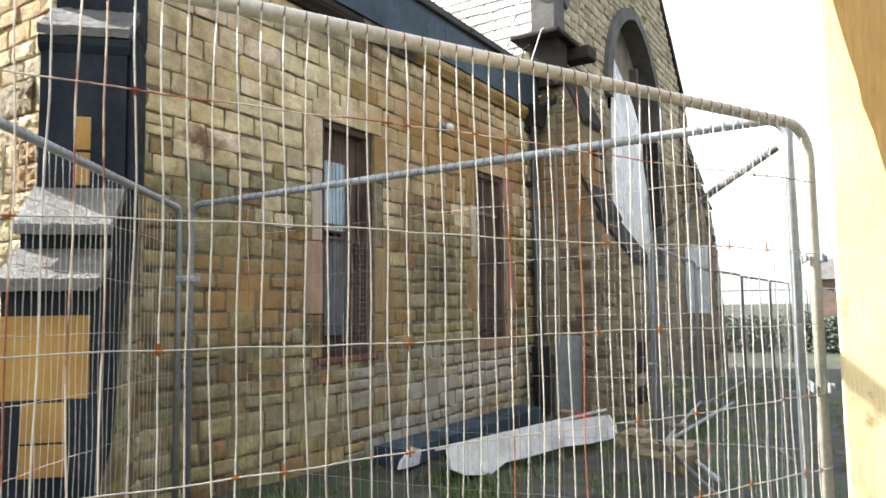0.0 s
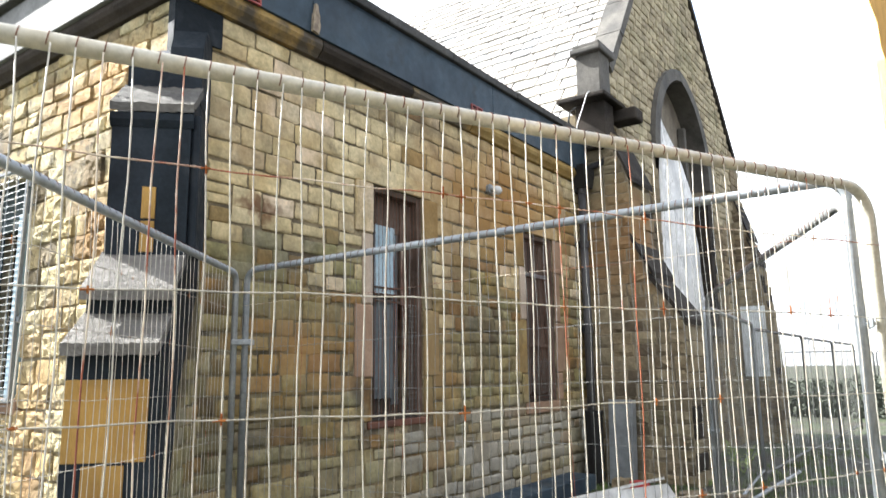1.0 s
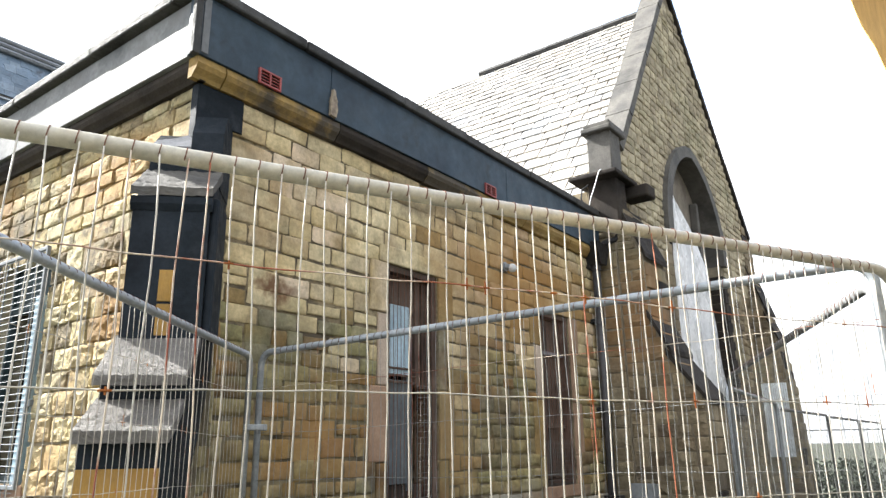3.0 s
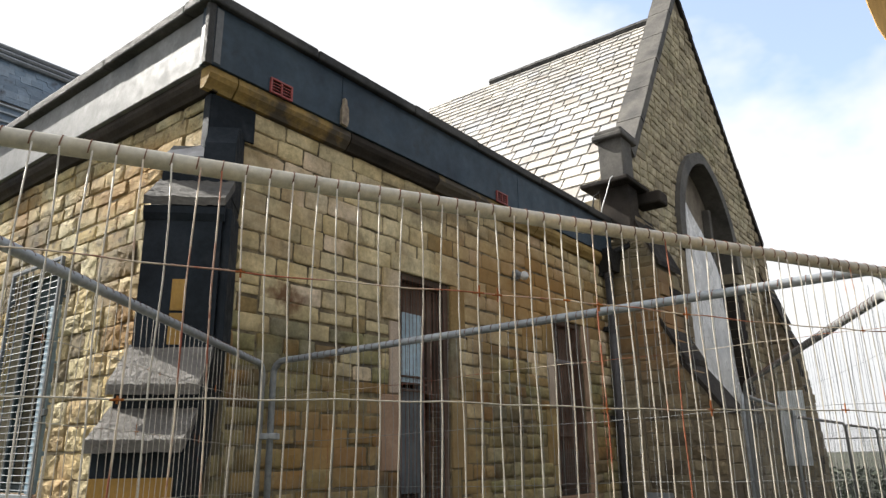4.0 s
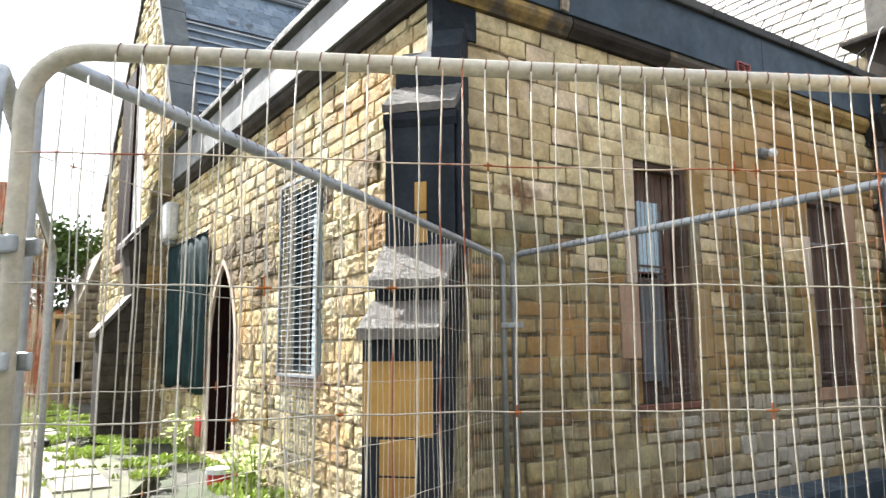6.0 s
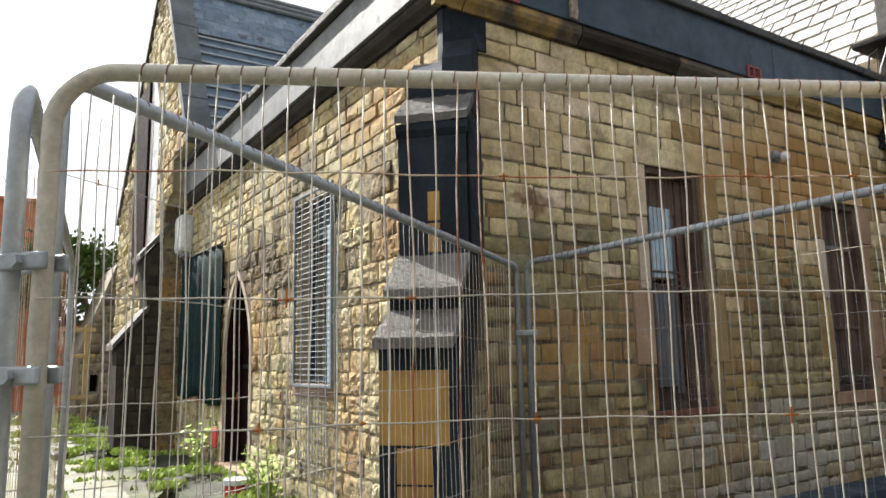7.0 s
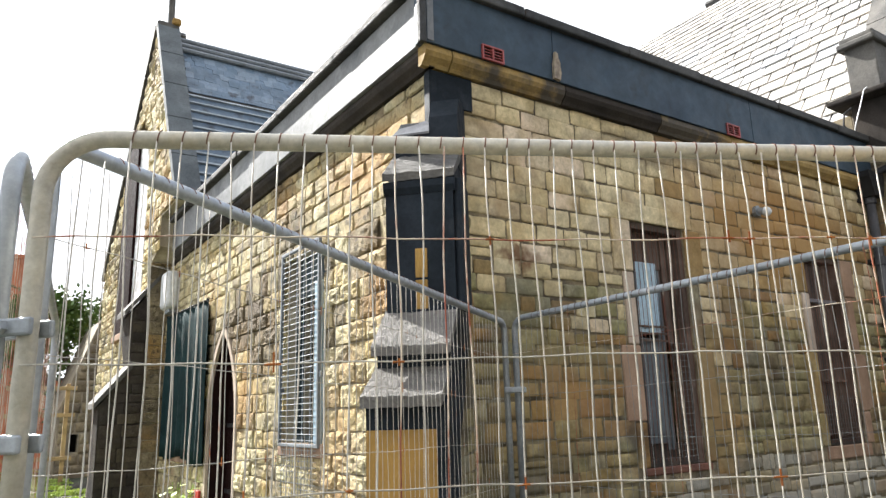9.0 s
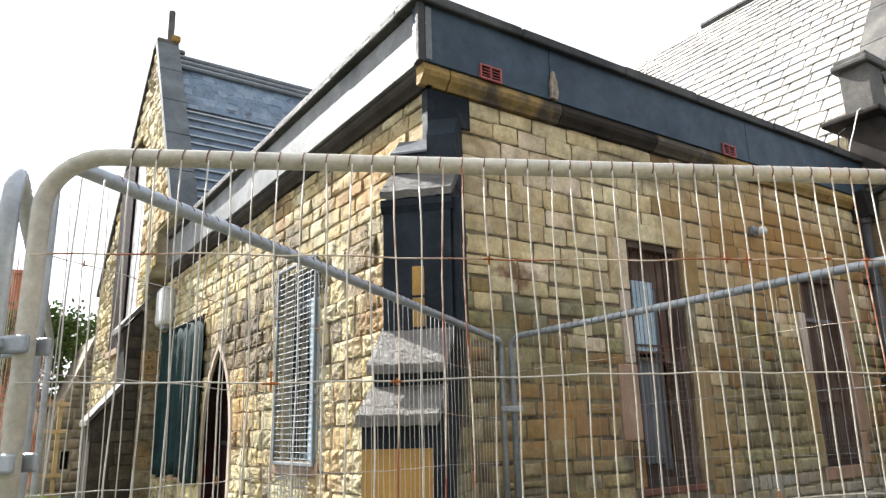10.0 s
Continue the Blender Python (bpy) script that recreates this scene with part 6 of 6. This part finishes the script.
    part("batten", box(0.25, 0.33, -0.1, 2.7, -0.053, -0.004, fm, 0.004), M_PINE, k)


# ---- plants ----
def grass(name, label, spots, seed, size, broad=0.08, lift=0.0, bare=-0.05, mat=None):
    """spots: (x0, x1, y0, y1, how many)."""
    rnd = random.Random(seed)
    verts, faces = [], []
    for x0, x1, y0, y1, n in spots:
        for _ in range(n):
            x, y = rnd.uniform(x0, x1), rnd.uniform(y0, y1)
            if noise.noise((x * 1.3, y * 1.3, 2)) < bare:
                continue
            z = ground_z(x, y) - 0.03 + lift
            for _ in range(rnd.randint(3, 6)):
                a, h, w = rnd.uniform(0, 6.28), size * rnd.uniform(0.5, 1.4), size * broad * rnd.uniform(0.6, 1.4)
                lx, ly = math.cos(a), math.sin(a)
                px, py = x + rnd.uniform(-0.04, 0.04), y + rnd.uniform(-0.04, 0.04)
                o = len(verts)
                b = rnd.uniform(0.15, 0.7) * h
                verts += [(px - ly * w, py + lx * w, z), (px + ly * w, py - lx * w, z), (px + lx * b * 0.4 + ly * w * 0.8, py + ly * b * 0.4 - lx * w * 0.8, z + h * 0.6),
                          (px + lx * b * 0.4 - ly * w * 0.8, py + ly * b * 0.4 + lx * w * 0.8, z + h * 0.6), (px + lx * b, py + ly * b, z + h)]
                faces += [(o, o + 1, o + 2, o + 3), (o + 3, o + 2, o + 4)]
    ob = part(name, (verts, faces), mat or M_GRASS_SUN)
    tagged(ob, label, "grass", kind="stuff")


def build_plants():
    grass("wall_weeds", "bright green weeds and grass along the wall foot", [(-3.9, -3.4, 3.4, 8.4, 500), (-3.4, -1.6, 4.0, 9.0, 800), (-3.6, -2.0, 9.0, 14.0, 600), (-2.4, 0.5, 5.0, 12.0, 400), (-3.4, -2.2, 4.2, 5.2, 300), (-3.95, -3.5, 3.2, 8.4, 300), (-3.6, -1.2, 6.5, 16.0, 900)], 5, 0.06, mat=M_WEED)
    grass("path_weeds", "bright green grass and weeds along the sunlit path", [(-20, -8, 0.3, 1.9, 700), (-11.2, -8.0, 1.5, 2.4, 900), (-8.2, -5.4, 1.9, 2.45, 300), (-24, -9, -1.5, 0.6, 500), (-24, -12, 0.8, 2.1, 1500), (-13, -9.5, 0.9, 1.8, 900), (-16, -11, 0.8, 2.0, 1800), (-22, -15, 0.4, 2.0, 2000)], 6, 0.05, 0.34, 0.072, 0.0)
    rnd = random.Random(8)
    for x, y, s in ((-9.75, 2.25, 0.55), (-7.35, 2.30, 0.42), (-6.9, 2.3, 0.5), (-3.3, 9.9, 0.5), (-2.5, 10.4, 0.45)):
        stem, leaf = [], [[], []]
        for k in range(9):
            a = rnd.uniform(0, 6.28)
            tip = Vector((math.cos(a) * s * 0.45, math.sin(a) * s * 0.45, s * rnd.uniform(0.7, 1.2)))
            stem.append(tube([(x, y, ground_z(x, y)), tuple(Vector((x, y, ground_z(x, y))) + tip)], 0.005, 4))
            for q in range(7):
                c = Vector((x, y, ground_z(x, y))) + tip * (0.3 + 0.1 * q)
                b = rnd.uniform(0, 6.28)
                e = Vector((math.cos(b), math.sin(b), rnd.uniform(-0.2, 0.5))) * s * 0.22
                sd = Vector((-e.y, e.x, 0)) * 0.3
                o = len(leaf[0])
                leaf[0] += [c, c + e * 0.5 + sd, c + e, c + e * 0.5 - sd]
                leaf[1].append((o, o + 1, o + 2, o + 3))
        t = thing("weed_plant", "leafy green weed growing at the wall foot", "plant", "weeds")
        for q in stem:
            part("stem", q, M_GRASS_SUN, t)
        part("foliage", (leaf[0], leaf[1]), M_GRASS_SUN, t)


def build_tree(x, y, h, spread, seed):
    rnd = random.Random(seed)
    t = thing("tree", "broad leafy tree with thin bare twigs on top", "tree", "background trees")
    limbs, tips = [], []

    def grow(p, d, ln, r, k):
        q = p + d * ln
        limbs.append(tube([tuple(p), tuple(p.lerp(q, 0.5) + Vector((rnd.uniform(-1, 1), rnd.uniform(-1, 1), 0)) * ln * 0.06), tuple(q)], r, 5))
        if k == 0:
            tips.append(q)
            return
        for _ in range(3):
            e = (d + Vector((rnd.uniform(-1, 1), rnd.uniform(-1, 1), rnd.uniform(-0.3, 0.7))) * spread).normalized()
            grow(q, e, ln * rnd.uniform(0.6, 0.8), r * 0.6, k - 1)
        tips.append(q)

    grow(Vector((x, y, -0.2)), Vector((0, 0, 1)), h * 0.33, 0.16, 4)
    part("trunk", joined(*limbs), M_BARK, t)
    verts, faces = [], []
    for p in tips:
        if p.z > h * 0.86 and rnd.random() < 0.8:
            continue
        for _ in range(46):
            c = p + Vector((rnd.gauss(0, 0.32), rnd.gauss(0, 0.32), rnd.gauss(0, 0.26)))
            a = Vector((rnd.uniform(-1, 1), rnd.uniform(-1, 1), rnd.uniform(-1, 1))).normalized() * 0.10
            b = a.orthogonal().normalized() * 0.06
            o = len(verts)
            verts += [c - a, c + b, c + a, c - b]
            faces.append((o, o + 1, o + 2, o + 3))
    part("crown", (verts, faces), M_LEAF, t)


# ---- distance ----
def build_distance():
    pa = part("path", prism([[(-24, -3.0), (-7.4, -3.0), (-6.9, 1.1), (-8.6, 1.75), (-11.2, 1.2), (-24, 1.5)]], Matrix.Identity(4), -0.06, 0.028), M_PATHDIRT)
    tagged(pa, "pale flagstone path with grass growing in the joints", "path", kind="structure")
    rnd = random.Random(41)
    kinds = []
    for _ in range(6):
        bm = box(0, 1, 0, 1, -0.04, 0.0, bevel=0.012)
        for q in bm.verts:
            q.co.x += 0.012 * noise.noise(q.co * 3 + Vector((_ * 7, 0, 0)))
            q.co.z += 0.006 * noise.noise(q.co * 2.3 + Vector((0, _ * 5, 0)))
        me = bpy.data.meshes.new("flagstone")
        bm.to_mesh(me)
        bm.free()
        me.materials.append(M_CONCRETE)
        kinds.append(me)
    y = -2.9
    while y < 1.7:
        d = rnd.uniform(0.5, 0.75)
        x = -23.8 + rnd.uniform(0, 0.4)
        while x < -7.2:
            w = rnd.uniform(0.55, 1.1)
            edge = 1.3 if x + w < -11.2 else 1.15 + 0.22 * (x + w + 11.2) if x + w < -8.6 else 1.65 - 0.4 * (x + w + 8.6)
            if y + d < edge:
                ob = part("flagstone", kinds[rnd.randrange(6)], None, pa)
                ob.matrix_local = pose(x, y, 0.052 + rnd.uniform(-0.006, 0.006), rnd.uniform(-0.6, 0.6), rnd.uniform(-0.6, 0.6), rnd.uniform(-1.2, 1.2)) @ Matrix.Diagonal((w - 0.035, d - 0.035, 1, 1))
            x += w
        y += d
    h = thing("brick_house", "red brick house wall beyond the fence", "house")
    bx = basis((0, 1, 0), (0, 0, 1), (1, 0, 0), (-27, 0, 0))
    part("wall", box(-9, 1.2, -0.3, 6.8, -6.0, 0.0, bx, 0.02), M_BRICK, h)
    for y0 in (-2.6, -5.6):
        part("window", box(y0, y0 + 1.1, 3.6, 5.0, -0.05, 0.02, bx, 0.02), M_WHITE, h)
    part("coping", box(-9.1, 1.28, 6.79, 6.92, -6.1, 0.08, bx, 0.02), M_BRICK, h)
    w = thing("garden_wall", "red brick garden wall in shade", "wall")
    part("bricks", box(1.22, 9.0, -0.3, 2.75, -0.3, 0.0, bx, 0.02), M_BRICK, w)
    part("coping", box(1.22, 9.0, 2.75, 2.85, -0.34, 0.04, bx, 0.02), M_COPING, w)
    s = thing("stone_outbuilding", "low sandstone outbuilding with small square openings", "outbuilding")
    bs = basis((0, 1, 0), (0, 0, 1), (1, 0, 0), (-21.2, 0, 0))
    body = part("wall", prism([[(1.92, -0.3), (6.0, -0.3), (6.0, 4.1), (2.76, 4.1), (2.35, 2.95), (1.92, 1.7)], [(2.22, 0.62), (2.22, 1.07), (2.42, 1.07), (2.42, 0.62)]], bs, -3.0, 0.0), M_MORTAR_MID, s)
    # darker brown stone puts the shadow lying on this wall into its colour
    lay(body, bs, courses(bs, -0.2, 4.0, lambda a, b: cut([(max(1.94, 1.94 + 0.345 * (b - 1.7)), 5.9)], 2.20, 2.44) if b > 0.62 and a < 1.07 else [(max(1.94, 1.94 + 0.345 * (b - 1.7)), 5.9)], (0.2, 0.3), (0.25, 0.5), 77), M_STONE_WORN, 0.03, 0.02, 1.0, seed=21)
    part("opening", plain_box(2.22, 2.42, 0.62, 1.07, -0.4, -0.3, bs), M_DARK, s)
    f = thing("pine_trestle", "bare tan timber posts with rails across them", "trestle")
    bt = basis((0, 1, 0), (0, 0, 1), (1, 0, 0), (-18.5, 0, 0))
    for y in (1.05, 1.42, 1.78):
        part("post", box(y, y + 0.09, -0.1, 2.25, -0.09, 0.0, bt, 0.008), M_TIMBER, f)
    for z in (0.55, 1.5, 2.1):
        part("rail", box(0.6, 2.0, z, z + 0.09, 0.0, 0.05, bt, 0.008), M_TIMBER, f)
    build_tree(-25.0, 2.35, 6.2, 0.75, 3)
    build_tree(-31.0, 4.2, 7.5, 0.8, 9)
    # added out of view: blocks low sky light from the long wall
    tw = thing("unseen_sky_blocker", "unseen tall dark wall added behind the viewpoint to cut sky light", "wall")
    part("stonework", box(6.0, 6.4, -30, 30, -0.4, 4.6, bevel=0.02), M_COPING, tw)
    part("coping", box(5.95, 6.45, -30, 30, 4.6, 4.72, bevel=0.02), M_COPING, tw)
    # beyond the right-hand fences
    hd = thing("hedge", "grey-green hedge along the far boundary", "hedge")
    rnd = random.Random(12)
    verts, faces = [], []
    for _ in range(34000):
        x = rnd.uniform(-9, 6)
        c = Vector((x, 25 + rnd.gauss(0, 0.6), rnd.uniform(-0.5, 0.85 + 0.4 * noise.noise((x * 1.1, 0, 4)))))
        a = Vector((rnd.uniform(-1, 1), rnd.uniform(-1, 1), rnd.uniform(-1, 1))).normalized() * 0.055
        b = a.orthogonal().normalized() * 0.035
        o = len(verts)
        verts += [c - a, c + b, c + a, c - b]
        faces.append((o, o + 1, o + 2, o + 3))
    part("foliage", (verts, faces), M_GREYGREEN, hd)
    ho = thing("distant_house", "distant house with a brown tiled roof", "house")
    part("wall", box(-4.5, 6.5, 70, 78, -0.5, 3.2, bevel=0.05), M_DULLBRICK, ho)
    part("roof", prism([[(69.5, 3.2), (78.5, 3.2), (74, 5.2)]], basis((0, 1, 0), (0, 0, 1), (1, 0, 0), (-5.0, 0, 0)), 0.0, 12.0), M_COPING, ho)
    for x in (-3.2, 0.2, 3.6):
        part("window", box(x, x + 1.2, 69.95, 70.02, 1.5, 2.6, bevel=0.02), M_WHITE, ho)


build_window("window_1", W1, True)
build_window("window_2", W2, False)
build_side_windows()
build_fixtures()
build_loose()
build_plants()
build_distance()


wall_stones(wall_r, wall_l)
